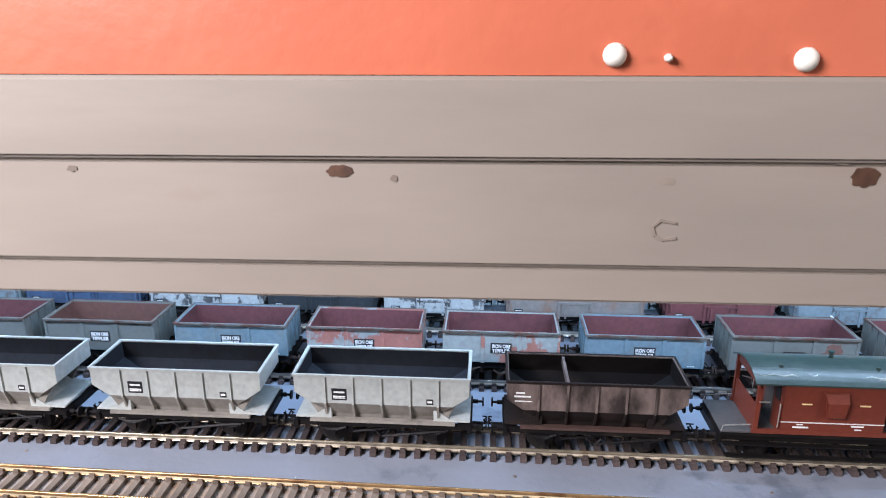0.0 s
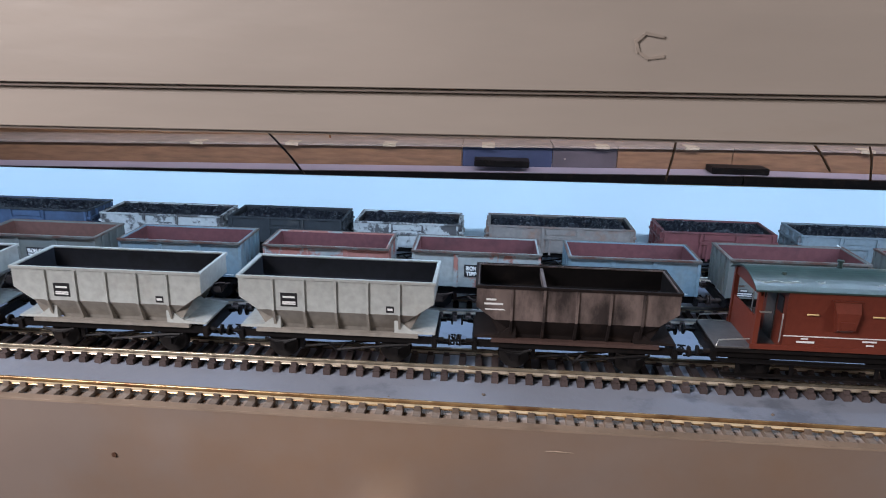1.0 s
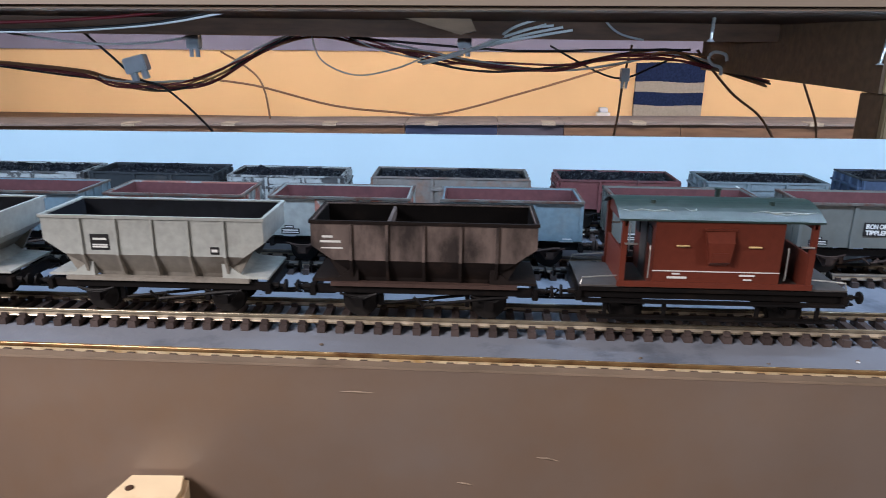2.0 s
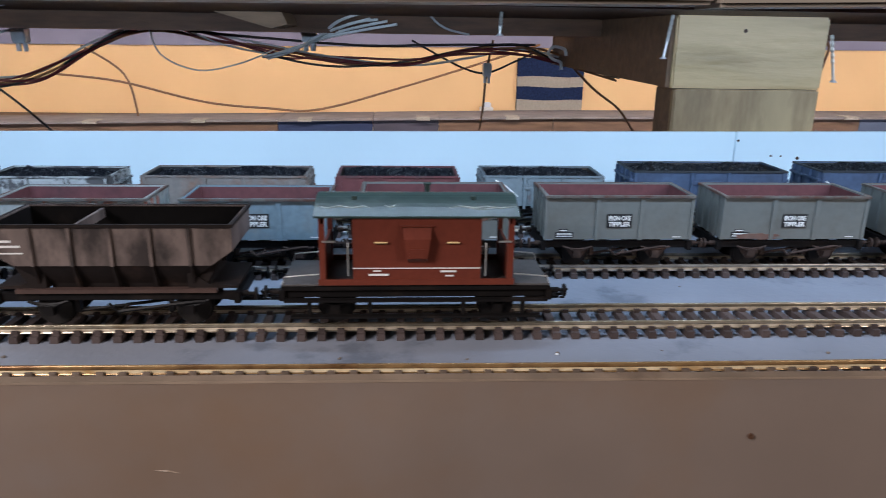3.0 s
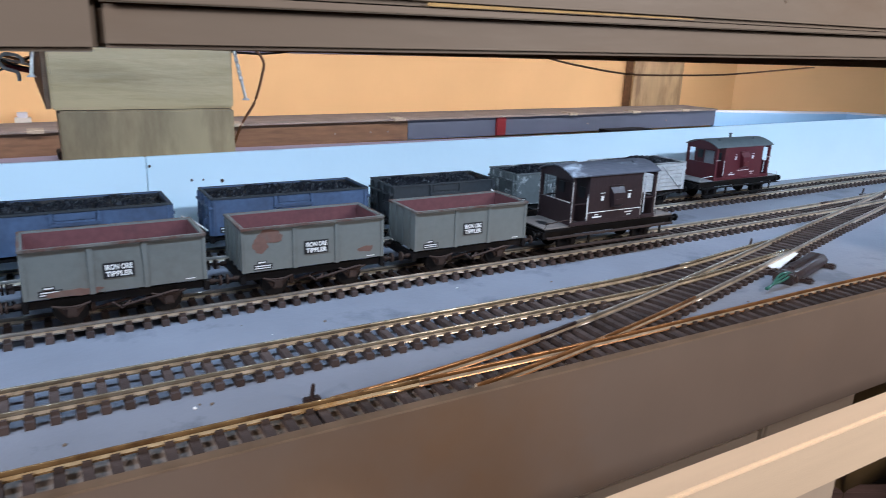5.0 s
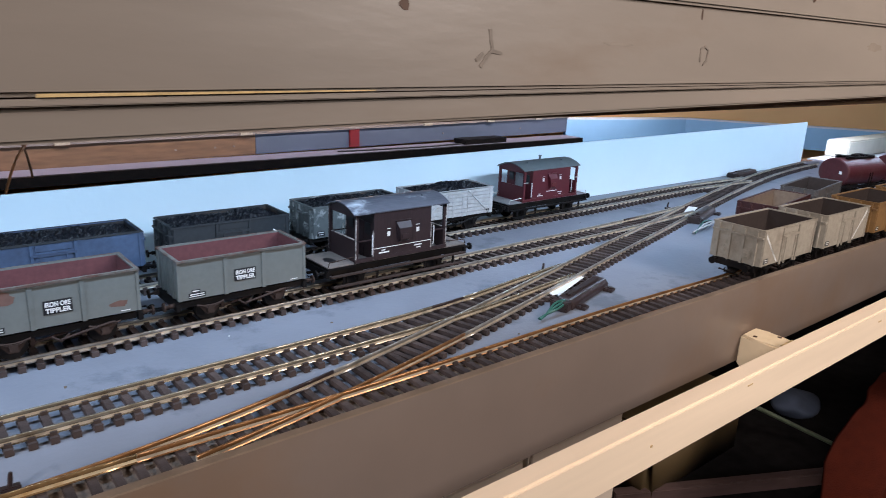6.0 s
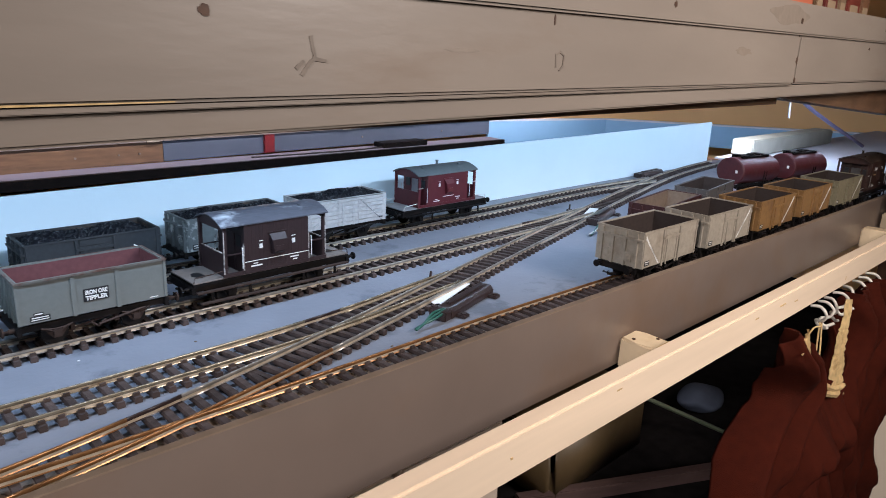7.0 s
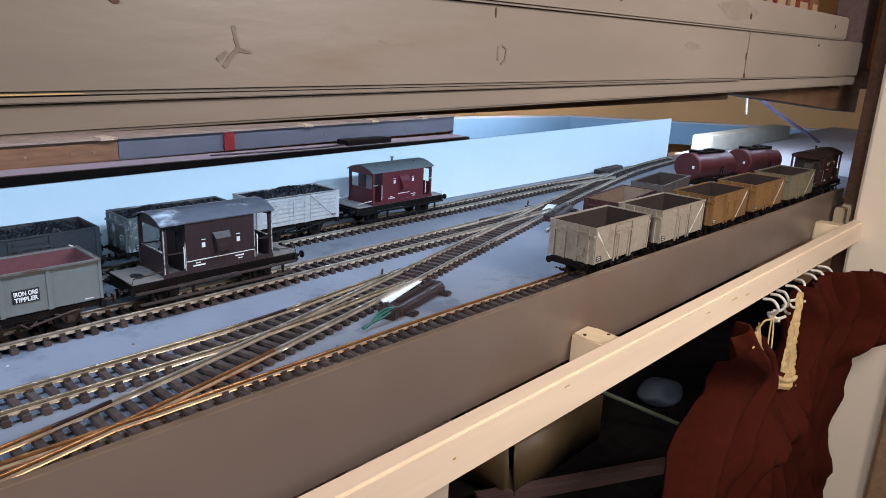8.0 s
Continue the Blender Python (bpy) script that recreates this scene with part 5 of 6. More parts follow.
# small screw on the lower fascia
for x, z in ((0.270, 0.0080), (-0.076, 0.0090)):
    bm = bmesh.new()
    add_disc(bm, (x, 0.1684, z), (0, 1, 0), 0.0008, 0.0008, 10)
    tagged(new("screw_head", mesh_of("screw_head", bm, M["mark"])), "dark screw head sunk in the brown fascia", "screw", "fascia screws")
for i, (x, z) in enumerate(((0.063, 0.1912), (0.116, 0.1902), (-0.26, 0.1915), (0.078, 0.1905))):
    bm = bmesh.new()
    r = 0.0034 if i != 3 else 0.0012
    add_tube(bm, [(x, 0.1690, z), (x, 0.1675, z), (x, 0.1660, z), (x, 0.1653, z)], [r, r, r * 0.75, r * 0.3], 14)
    tagged(new("dome_screw", mesh_of("dome_screw", bm, M["plastic_white"], True)), "white domed screw cap on the red panel", "screw", "dome screws")
# things standing on the shelf above the planks
for i, (x, w, h, c) in enumerate(((1.000, 0.020, 0.10, (0.30, 0.05, 0.03)), (1.024, 0.026, 0.12, (0.42, 0.12, 0.04)), (1.054, 0.018, 0.11, (0.34, 0.20, 0.10)), (1.076, 0.030, 0.12, (0.26, 0.04, 0.03)),
                                  (1.110, 0.018, 0.12, (0.40, 0.26, 0.15)), (1.132, 0.034, 0.12, (0.33, 0.055, 0.03)), (1.170, 0.022, 0.11, (0.36, 0.17, 0.08)))):
    bk = thing("carton", pose(x, 0, 0), "upright red and tan carton on the upper shelf", "carton", "cartons on the upper shelf")
    part("carton_body", boxes((0, w, 0.196, 0.280, 0.1902, 0.1902 + h), bevel=0.001), material("carton_print", tuple(0.5 * q for q in c), 0.5, vary=0.2, scale=60), bk)
    part("carton_label", boxes((w * 0.2, w * 0.8, 0.1955, 0.1961, 0.1925, 0.2010)), M["card"], bk)
solid("upper_shelf", boxes((0.972, 1.262, 0.1865, 0.32, 0.1860, 0.1900)), M["mid_wood"], "brown shelf board behind the top plank", "shelf", kind="structure")

# ---- under the upper deck ----
solid("front_joist", boxes((-1.2, 0.984, 0.1870, 0.2060, 0.1180, 0.1420)), M["mid_wood"], "brown joist behind the upper fascia", "joist", kind="structure")
solid("middle_joist", boxes((-1.2, 2.2, 0.60, 0.64, 0.1085, 0.1221), bevel=0.001), M["dark_wood"], "dark joist under the upper deck", "joist", kind="structure")
solid("rear_joist", boxes((-1.2, 2.1, 0.95, 0.99, 0.1165, 0.1221), bevel=0.001), M["dark_wood"], "dark rear joist under the upper deck", "joist", kind="structure")
bm = bmesh.new()
add_prism(bm, [(0.046, 0.1221), (0.086, 0.1110), (0.098, 0.1138), (0.094, 0.1221)], "y", 0.535, 0.585)
solid("slant_brace", bm, M["brace_wood"], "short brown timber brace under the deck", "brace", kind="structure")
solid("rear_beam", boxes((-1.2, 1.93, 1.250, 1.265, (0.0785, 0.0985), (0.1221, 0.1221))), M["lavender"], "pale lavender painted beam against the wall", "beam", kind="structure")
solid("cross_beam", boxes((0.9850, 1.360, 0.1870, 0.2150, (0.1230, 0.0955), (0.1420, 0.1420))), M["mid_wood"], "brown beam under the end of the upper deck", "beam", kind="structure")
for x0, x1, y0, y1, label in ((0.3430, 0.4380, 0.4430, 0.790, "olive painted timber cross beam under the deck"),):
    sup = thing("support_beam", pose(0, 0, 0), label, "support", "deck supports")
    part("beam", boxes((x0, x1, y0, y1, 0.0792, 0.1221), bevel=0.0012), M["beam_paint"], sup)
    # thin plate added to darken the beam's left side
    part("side_plate", boxes((x0 - 0.0025, x0 - 0.0001, y0 + 0.003, y1, 0.0796, 0.1220)), M["mid_wood"], sup, "dark brown side of the beam")
    bm = bmesh.new()
    add_disc(bm, ((x0 + x1) / 2 - 0.005, y0, 0.1135), (0, 1, 0), 0.0012, 0.0006, 10)
    part("nail", bm, M["mark"], sup)
for x0, x1, y0, y1, z0, z1, label in ((0.3455, 0.4378, 0.4430, 0.4770, -0.85, 0.0788, "streaked olive timber post under the cross beam"), (1.558, 1.721, 1.2400, 1.2700, -0.0295, 0.1221, "olive timber post standing on the far shelf")):
    foot = thing("support_foot", pose(0, 0, 0), label, "support", "deck supports")
    part("facing_board", boxes((x0, x1, y0, y0 + 0.006, z0, z1), bevel=0.0010), M["block_wood"], foot)
    # core darker than the facing, so the post's sides are dark
    part("core", boxes((x0 + 0.0006, x1 - 0.0006, y0 + 0.0062, y1, z0, z1 - 0.0004), bevel=0.0008), M["mid_wood"], foot)


def long_screw(x, y, z0, z1, lean, label):
    s = thing("long_screw", pose(0, 0, 0), label, "screw", "long screws under the deck")
    bm = bmesh.new()
    n = 16
    path, rad = [], []
    for i in range(n + 1):
        u = i / n
        path.append((x + lean * u, y, z0 + (z1 - z0) * u))
        rad.append(0.0009 + (0.00035 if i % 2 and u < 0.65 else 0))
    add_tube(bm, path, rad, 8)
    part("shank", bm, M["steel"], s)
    bm = bmesh.new()
    add_tube(bm, [(x + lean, y, z1 + 0.0012), (x + lean, y, z1)], [0.0012, 0.0024], 10)
    part("head", bm, M["grey_plastic"], s)


long_screw(0.3390, 0.4410, 0.1221, 0.0965, -0.0034, "bright steel screw hanging beside the cross beam")
long_screw(0.4392, 0.4420, 0.1120, 0.0840, 0.0058, "bright steel screw beside the cross beam")
long_screw(0.2365, 0.4420, 0.1221, 0.1085, -0.0006, "short pale screw tip under the deck")


# ---- wiring ----
def smooth_path(pts, n=6):
    p = [Vector(q) for q in pts]
    out = []
    for i in range(len(p) - 1):
        a, b, c, d = p[max(i - 1, 0)], p[i], p[i + 1], p[min(i + 2, len(p) - 1)]
        for k in range(n):
            u = k / n
            out.append(0.5 * (2 * b + (c - a) * u + (2 * a - 5 * b + 4 * c - d) * u * u + (3 * b - a - 3 * c + d) * u ** 3))
    out.append(p[-1])
    return out


def wire(pts, r, mat, label, wob=0.0):
    pts = [Vector(p) + Vector([random.uniform(-wob, wob) for _ in range(3)]) for p in pts]
    bm = bmesh.new()
    add_tube(bm, smooth_path(pts), r, 6)
    return tagged(new("cable", mesh_of("cable", bm, mat, True)), label, "cable", "wiring under the deck")


loom = [(-0.5180, 0.75, 0.0860), (-0.3270, 0.75, 0.0700), (-0.2820, 0.75, 0.0590), (-0.2210, 0.75, 0.0560), (-0.1750, 0.75, 0.0650), (-0.1190, 0.75, 0.0920), (-0.0680, 0.75, 0.1130),
        (-0.0080, 0.75, 0.1020), (0.0530, 0.75, 0.0890), (0.1130, 0.75, 0.0810), (0.1830, 0.75, 0.0810), (0.2430, 0.75, 0.0890), (0.2980, 0.75, 0.0950), (0.3330, 0.75, 0.0860), (0.4140, 0.80, 0.0670)]
for i in range(7):
    wire(loom, 0.0012, M[("wire_red", "wire_brown", "wire_red", "wire_brown", "wire_black", "wire_red", "wire_grey")[i]], "dark cable in the loom slung under the deck", 0.0052)
wire([(-0.0280, 0.74, 0.1080), (0.0530, 0.74, 0.1020), (0.1430, 0.74, 0.0970), (0.2330, 0.74, 0.0990), (0.3130, 0.74, 0.1000)], 0.0013, M["wire_black"], "black cable slung under the deck")
wire([(-0.3540, 0.70, 0.1080), (-0.2710, 0.70, 0.0990), (-0.1900, 0.70, 0.1040), (-0.1080, 0.70, 0.1260)], 0.0012, M["wire_white"], "white cable looped under the deck")
wire([(-0.3540, 0.50, 0.1200), (-0.2500, 0.50, 0.1150), (-0.1570, 0.50, 0.1190), (-0.0850, 0.50, 0.1270)], 0.0012, M["deep_red"], "thin red wire close under the deck")
wire([(-0.3540, 0.49, 0.1160), (-0.2290, 0.49, 0.1100), (-0.1260, 0.49, 0.1150), (-0.0650, 0.49, 0.1260)], 0.0012, M["wire_black"], "thin black wire close under the deck")
wire([(-0.3540, 0.49, 0.1140), (-0.2290, 0.49, 0.1090), (-0.1260, 0.49, 0.1140), (-0.0550, 0.49, 0.1260)], 0.0010, M["wire_white"], "thin white wire close under the deck")
for d in (0.0, 0.007, 0.013, 0.020, 0.028):
    wire([(0.0480 - d * 0.2, 0.74, 0.0840), (0.0800 - d * 0.1, 0.69, 0.0930), (0.1070 + d * 0.2, 0.62, 0.1052 - d * 0.05), (0.1290 + d * 0.6, 0.594, 0.1160 - d * 0.14), (0.1460 + d, 0.590, 0.1224 - d * 0.22)], 0.0012, M["wire_white"], "white cable fanning up to the deck", 0.0016)
wire([(0.2010, 0.592, 0.1224), (0.2070, 0.592, 0.1168), (0.2160, 0.592, 0.1122), (0.2320, 0.595, 0.1088)], 0.0010, M["wire_grey"], "grey cable curling in front of the joist")
wire([(-0.0680, 0.74, 0.1170), (-0.0580, 0.74, 0.0860), (-0.0230, 0.74, 0.0710), (0.0180, 0.74, 0.0780), (0.0530, 0.74, 0.0920)], 0.0008, M["wire_grey"], "thin grey wire hanging in a loop")
wire([(-0.0280, 0.74, 0.1080), (0.0030, 0.74, 0.0960), (0.0430, 0.74, 0.0880)], 0.0009, M["wire_grey"], "grey wire under the deck")
wire([(-0.3020, 0.74, 0.1100), (-0.2770, 0.74, 0.0880), (-0.2510, 0.74, 0.0650), (-0.2210, 0.74, 0.0540), (-0.1900, 0.76, 0.0160), (-0.1710, 0.80, -0.0310)], 0.0013, M["wire_black"], "black cable running down from the loom")
wire([(-0.3310, 1.1, 0.0450), (-0.2370, 1.1, 0.0350), (-0.1190, 1.1, 0.0070), (-0.0240, 1.1, -0.0020), (0.0540, 1.1, -0.0030), (0.1820, 1.1, 0.0320), (0.3080, 1.1, 0.0710), (0.3860, 1.1, 0.0960)], 0.0018, M["wire_olive"], "brown cable drooping across the orange wall")
wire([(-0.2860, 1.1, 0.0850), (-0.2290, 1.1, 0.0450), (-0.2150, 1.1, -0.0200), (-0.2140, 1.1, -0.0460)], 0.0016, M["wire_olive"], "brown cable hanging before the wall")
wire([(0.2900, 0.9, 0.1030), (0.2830, 0.9, 0.0640), (0.2790, 0.9, 0.0130), (0.2720, 0.9, -0.0310)], 0.0015, M["wire_olive"], "brown cable hanging before the wall")
wire([(0.1910, 0.90, 0.1010), (0.2500, 0.90, 0.0710), (0.2830, 0.9, 0.0640), (0.3180, 0.9, 0.0780), (0.3500, 0.9, 0.0930)], 0.0013, M["wire_black"], "black cable to a grey connector")
wire([(0.3600, 0.87, 0.0980), (0.4150, 0.9, 0.0490), (0.4530, 0.9, 0.0210), (0.4770, 0.9, -0.0110)], 0.0016, M["wire_olive"], "brown cable running down past the beam")
wire([(0.4980, 0.9, 0.0680), (0.5100, 0.9, 0.0430), (0.5240, 0.9, 0.0110), (0.5290, 0.9, -0.0220)], 0.0014, M["wire_olive"], "brown cable hanging beside the post")
wire([(0.4540, 0.5, 0.1240), (0.4720, 0.5, 0.1070), (0.4720, 0.5, 0.0950), (0.4660, 0.5, 0.0770), (0.4560, 0.5, 0.0610), (0.4480, 0.51, 0.0330)], 0.0009, M["wire_brown"], "thin cable looped beside the cross beam")
for d in (0.0750, 0.004, 0.0570):
    wire([(0.7330, 0.8, 0.1260 + d), (0.9010, 0.8, 0.1090 + d), (0.9980, 0.8, 0.0930 + d), (1.1030, 0.8, 0.0810 + d), (1.2150, 0.8, 0.0800 + d), (1.3360, 0.8, 0.0830 + d), (1.5530, 0.8, 0.0970 + d)], 0.0015, M["wire_olive" if d else "wire_black"], "cable slung along under the deck")
wire([(0.4450, 0.75, 0.1140), (0.5450, 0.76, 0.1020), (0.6540, 0.78, 0.1170)], 0.0012, M["wire_black"], "black cable sagging under the deck")
wire([(1.1240, 0.8, 0.1250), (1.1830, 0.8, 0.1170), (1.2410, 0.8, 0.1170), (1.2960, 0.8, 0.1240)], 0.0010, M["wire_purple"], "purple wire beside the small lamp")
wire([(1.4920, 0.355, 0.1220), (1.5140, 0.35, 0.0960), (1.6370, 0.35, 0.0620), (1.7560, 0.35, 0.0330), (1.8400, 0.35, 0.0120)], 0.0028, M["wire_purple"], "thick purple cable hanging to the far board")
wire([(1.4610, 0.35, 0.1220), (1.4630, 0.35, 0.0950), (1.4670, 0.35, 0.0750)], 0.0016, M["wire_white"], "short white cable end under the deck")
wire([(0.3300, 0.694, 0.0780), (0.3290, 0.694, 0.0850), (0.3210, 0.694, 0.0880), (0.3170, 0.694, 0.0940), (0.3220, 0.694, 0.0990), (0.3320, 0.694, 0.0970), (0.3340, 0.694, 0.0910)], 0.0016, M["wire_grey"], "bent grey wire on the side of the beam")
for x, y, z, w in ((-0.2470, 0.735, 0.0770, 0.023), (-0.1860, 0.735, 0.1010, 0.013), (0.0880, 0.735, 0.1050, 0.014), (0.2830, 0.895, 0.0660, 0.010)):
    cn = thing("cable_connector", pose(x, y, z, 0, -14 if w > 0.02 else 0, 0), "grey plastic cable connector on the loom", "connector", "cable connectors")
    part("shell", boxes((-w / 2, w / 2, -0.006, 0.006, -0.006, 0.010), bevel=0.001), M["grey_plastic"], cn)
    for s in (-1, 1):
        bm = bmesh.new()
        add_tube(bm, [(s * w * 0.25, 0, -0.006), (s * w * 0.25, 0, -0.014)], w * 0.17, 8)
        part("sleeve", bm, M["grey_plastic"], cn)
bulb = thing("small_lamp", pose(1.198, 0.8, 0.113), "small white lamp glowing under the deck", "lamp")
glow = bpy.data.materials.new("lamp_glow")
glow.use_nodes = True
glow.node_tree.nodes["Principled BSDF"].inputs["Emission Color"].default_value = (1.0, 0.96, 0.90, 1)
glow.node_tree.nodes["Principled BSDF"].inputs["Emission Strength"].default_value = 6.0
bm = bmesh.new()
bmesh.ops.create_icosphere(bm, subdivisions=2, radius=0.0075)
part("bulb", bm, glow, bulb, smooth=True)
part("holder", boxes((-0.003, 0.003, -0.003, 0.003, 0.006, 0.0092)), M["grey_plastic"], bulb)
# assumed fixture for the cool strip light; the lip keeps it hidden
strip = thing("light_strip", pose(0, 0, 0), "assumed slim white light strip under the deck", "light strip")
part("profile", boxes((-0.85, 2.05, 0.2320, 0.2440, 0.1196, 0.1221)), M["plastic_white"], strip)
part("lip", boxes((-0.85, 2.05, 0.2305, 0.2315, 0.1172, 0.1221)), M["plum"], strip, "brown lip hiding the light strip")

# ---- behind the backscene: the well and the far side ----
far = thing("far_shelf", pose(0, 0, 0), "far board edged with brown, navy and blue-grey panels", "shelf", kind="structure")


def shelf_top(x):
    """Height of the far shelf's upper edge, which rises along the wall."""
    return -0.0065 + 0.0065 * x if x > 0.4 else -0.0039 - 0.0185 * (0.4 - x)


for x0, x1, key in ((-1.2, 0.0, "mid_wood"), (0.001, 0.136, "dark_blue"), (0.137, 0.232, "dusk_blue"), (0.233, 0.40, "mid_wood"), (0.401, 0.866, "mid_wood"), (0.867, 1.608, "blue_grey")):
    part("edge_panel", boxes((x0, x1, 1.040, 1.048, (shelf_top(x0) - 0.0345, shelf_top(x1) - 0.0345), (shelf_top(x0) - 0.0032, shelf_top(x1) - 0.0032))), M[key], far)
    part("top_strip", boxes((x0, x1, 1.036, 1.130, (shelf_top(x0) - 0.0030, shelf_top(x1) - 0.0030), (shelf_top(x0), shelf_top(x1)))), M["ledge"], far)
part("red_post", boxes((1.039, 1.057, 1.034, 1.0395, -0.0335, -0.0032)), M["deep_red"], far)
for x in (-0.42, -0.27, -0.12, 0.03, 0.20, 0.33, 0.58, 0.84, 1.20, 1.36, 1.50):
    part("clip", boxes((x, x + 0.019, 1.033, 1.060, shelf_top(x) - 0.0032, shelf_top(x) + 0.0012)), M["oat_cloth"], far)
for x in (0.155, 0.74, 0.80, 0.83, 1.25, 1.46):
    bm = bmesh.new()
    add_disc(bm, (x, 1.0396, shelf_top(x) - 0.020), (0, 1, 0), 0.0016, 0.002, 10)
    part("screw_head", bm, M["ledge"], far)
part("board", boxes((-1.2, 0.40, 0.990, 1.0395, (-0.0680, -0.0385), (-0.0660, -0.0365))), M["lavender"], far)
part("board", boxes((0.402, 1.60, 0.992, 1.0395, -0.0385, -0.0365)), M["lavender"], far)
for x0, x1 in ((0.02, 0.10), (0.36, 0.44), (1.27, 1.38)):
    part("stored_block", boxes((x0, x1, 0.996, 1.030, -0.0363, -0.0270), bevel=0.001), M["frame"], far)
part("board_edge", boxes((-1.2, 0.40, 0.984, 0.9898, (-0.0790, -0.0490), (-0.0662, -0.0367))), M["frame"], far)
part("board_edge", boxes((0.402, 1.60, 0.984, 0.9918, -0.0500, -0.0367)), M["frame"], far)
part("apron", boxes((-1.2, 1.60, 0.994, 1.004, -0.85, -0.0690)), M["mid_wood"], far)
part("lower_shelf", boxes((-1.2, 1.94, 1.131, 1.2715, -0.0330, -0.0300)), M["mid_wood"], far)
wire([(1.00, 1.012, -0.0352), (1.06, 1.006, -0.0352), (1.20, 1.000, -0.0352), (1.30, 1.010, -0.0352)], 0.0014, M["wire_black"], "black cable lying on the far board")
cloth = thing("striped_cloth", pose(0, 0, 0), "navy and oatmeal striped cloth hanging on the wall", "cloth")
for i, (z0, z1) in enumerate(((0.0405, 0.0720), (0.0225, 0.0402), (0.0005, 0.0222), (-0.0185, 0.0002), (-0.0298, -0.0188))):
    bm = bmesh.new()
    n = 10
    for k in range(n):
        xa, xb = 0.381 + 0.117 * k / n, 0.381 + 0.117 * (k + 1) / n
        add_box(bm, xa, xb, 1.2640 - 0.0010 * math.sin(k * 0.9), 1.2715, z0 + 0.0010 * math.sin(k * 0.7 + i), z1 + 0.0010 * math.sin(k * 0.7 + i - 1))
    part("stripe", bm, M["navy_cloth" if i % 2 == 0 else "oat_cloth"], cloth)
sock = thing("wall_plug", pose(0, 0, 0), "small white plug on the far shelf", "plug")
part("plug_body", boxes((0.316, 0.338, 1.246, 1.266, -0.0298, -0.0120), bevel=0.001), M["plastic_white"], sock)
part("plug_top", boxes((0.320, 0.334, 1.249, 1.263, -0.0118, -0.0040), bevel=0.001), M["grey_plastic"], sock)
solid("well_panel", boxes((-1.2, 1.46, 0.4490, 0.4590, -0.85, -0.0120)), M["dark_wood"], "dark brown panel closing the back of the lower board", "panel", kind="structure")
solid("end_board", boxes((1.505, 2.36, 0.1735, 0.4655, -0.012, BOARD)), M["end_white"], "pale lavender board beyond the sidings", "board", kind="structure")
solid("end_panel", boxes((1.47, 1.50, 0.4492, 0.66, -0.85, -0.0001)), M["dark_wood"], "dark brown panel under the far board", "panel", kind="structure")
blue = thing("blue_board", pose(0, 0, 0), "sky-blue painted boards closing the far end, white along the top", "board", kind="structure")
for (xa, ya), (xb, yb) in (((1.609, 1.042), (1.940, 0.950)), ((1.940, 0.950), (2.470, 0.200))):
    d = Vector((xb - xa, yb - ya, 0)).normalized()
    nx, ny = -d.y * 0.010, d.x * 0.010
    for name, key, z0, z1, w in (("panel", "sky_blue", -0.055, -0.0040, 1.0), ("top_strip", "end_white", -0.0038, 0.0, 1.6)):
        bm = bmesh.new()
        add_prism(bm, [(xa, ya), (xb, yb), (xb + nx * w, yb + ny * w), (xa + nx * w, ya + ny * w)], "z", z0, z1)
        part(name, bm, M[key], blue)
solid("pale_block", boxes((1.560, 1.93, 0.4300, 0.4650, BOARD + 0.0002, 0.0285), bevel=0.002), M["white_edge"], "long pale painted timber block on the far board", "block")
solid("rear_wall_ground", boxes((1.46, 2.10, 0.661, 0.94, -0.20, -0.19)), M["dark_wood"], "dark floor of the well", "shelf", kind="structure")

# ---- point motors and levers ----
def point_motor(x, y, yaw, label, sheet=True):
    p = thing("point_motor", pose(x, y, BOARD, 0, 0, yaw) @ Matrix.Scale(0.88, 4), label, "point motor", "point motors")
    bm = bmesh.new()
    add_prism(bm, [(-0.0070, 0.0002), (0.0070, 0.0002), (0.0070, 0.0042), (0.0042, 0.0072), (-0.0042, 0.0072), (-0.0070, 0.0042)], "x", -0.030, 0.030)
    bmesh.ops.bevel(bm, geom=list(bm.edges), offset=0.0007, segments=1, affect="EDGES")
    body = part("housing", bm, M["motor"], p)
    part("ridge", boxes((-0.024, 0.022, -0.0020, 0.0020, 0.0072, 0.0086), bevel=0.0004), M["motor"], body)
    part("end_cap", boxes((-0.0375, -0.0300, -0.0062, 0.0062, 0.0002, 0.0066), bevel=0.0006), M["motor"], p)
    for sx in (-0.022, 0.024):
        for sy in (-1, 1):
            bm = bmesh.new()
            add_box(bm, sx - 0.0035, sx + 0.0035, *sorted((sy * 0.0065, sy * 0.0135)), 0.0002, 0.0024, bevel=0.0005)
            add_disc(bm, (sx, sy * 0.0110, 0.0028), (0, 0, 1), 0.0020, 0.0010, 10)
            part("fixing_lug", bm, M["motor"], p)
    if sheet:
        bm = bmesh.new()
        add_prism(bm, [(-0.0190, 0.0085), (-0.0170, 0.0105), (-0.0205, 0.0125), (-0.0180, 0.0165), (0.0285, 0.0215), (0.0310, 0.0125)], "z", 0.0034, 0.0039)
        card = part("card_strip", bm, M["paper"], p, "white card strip beside the motor")
    return p


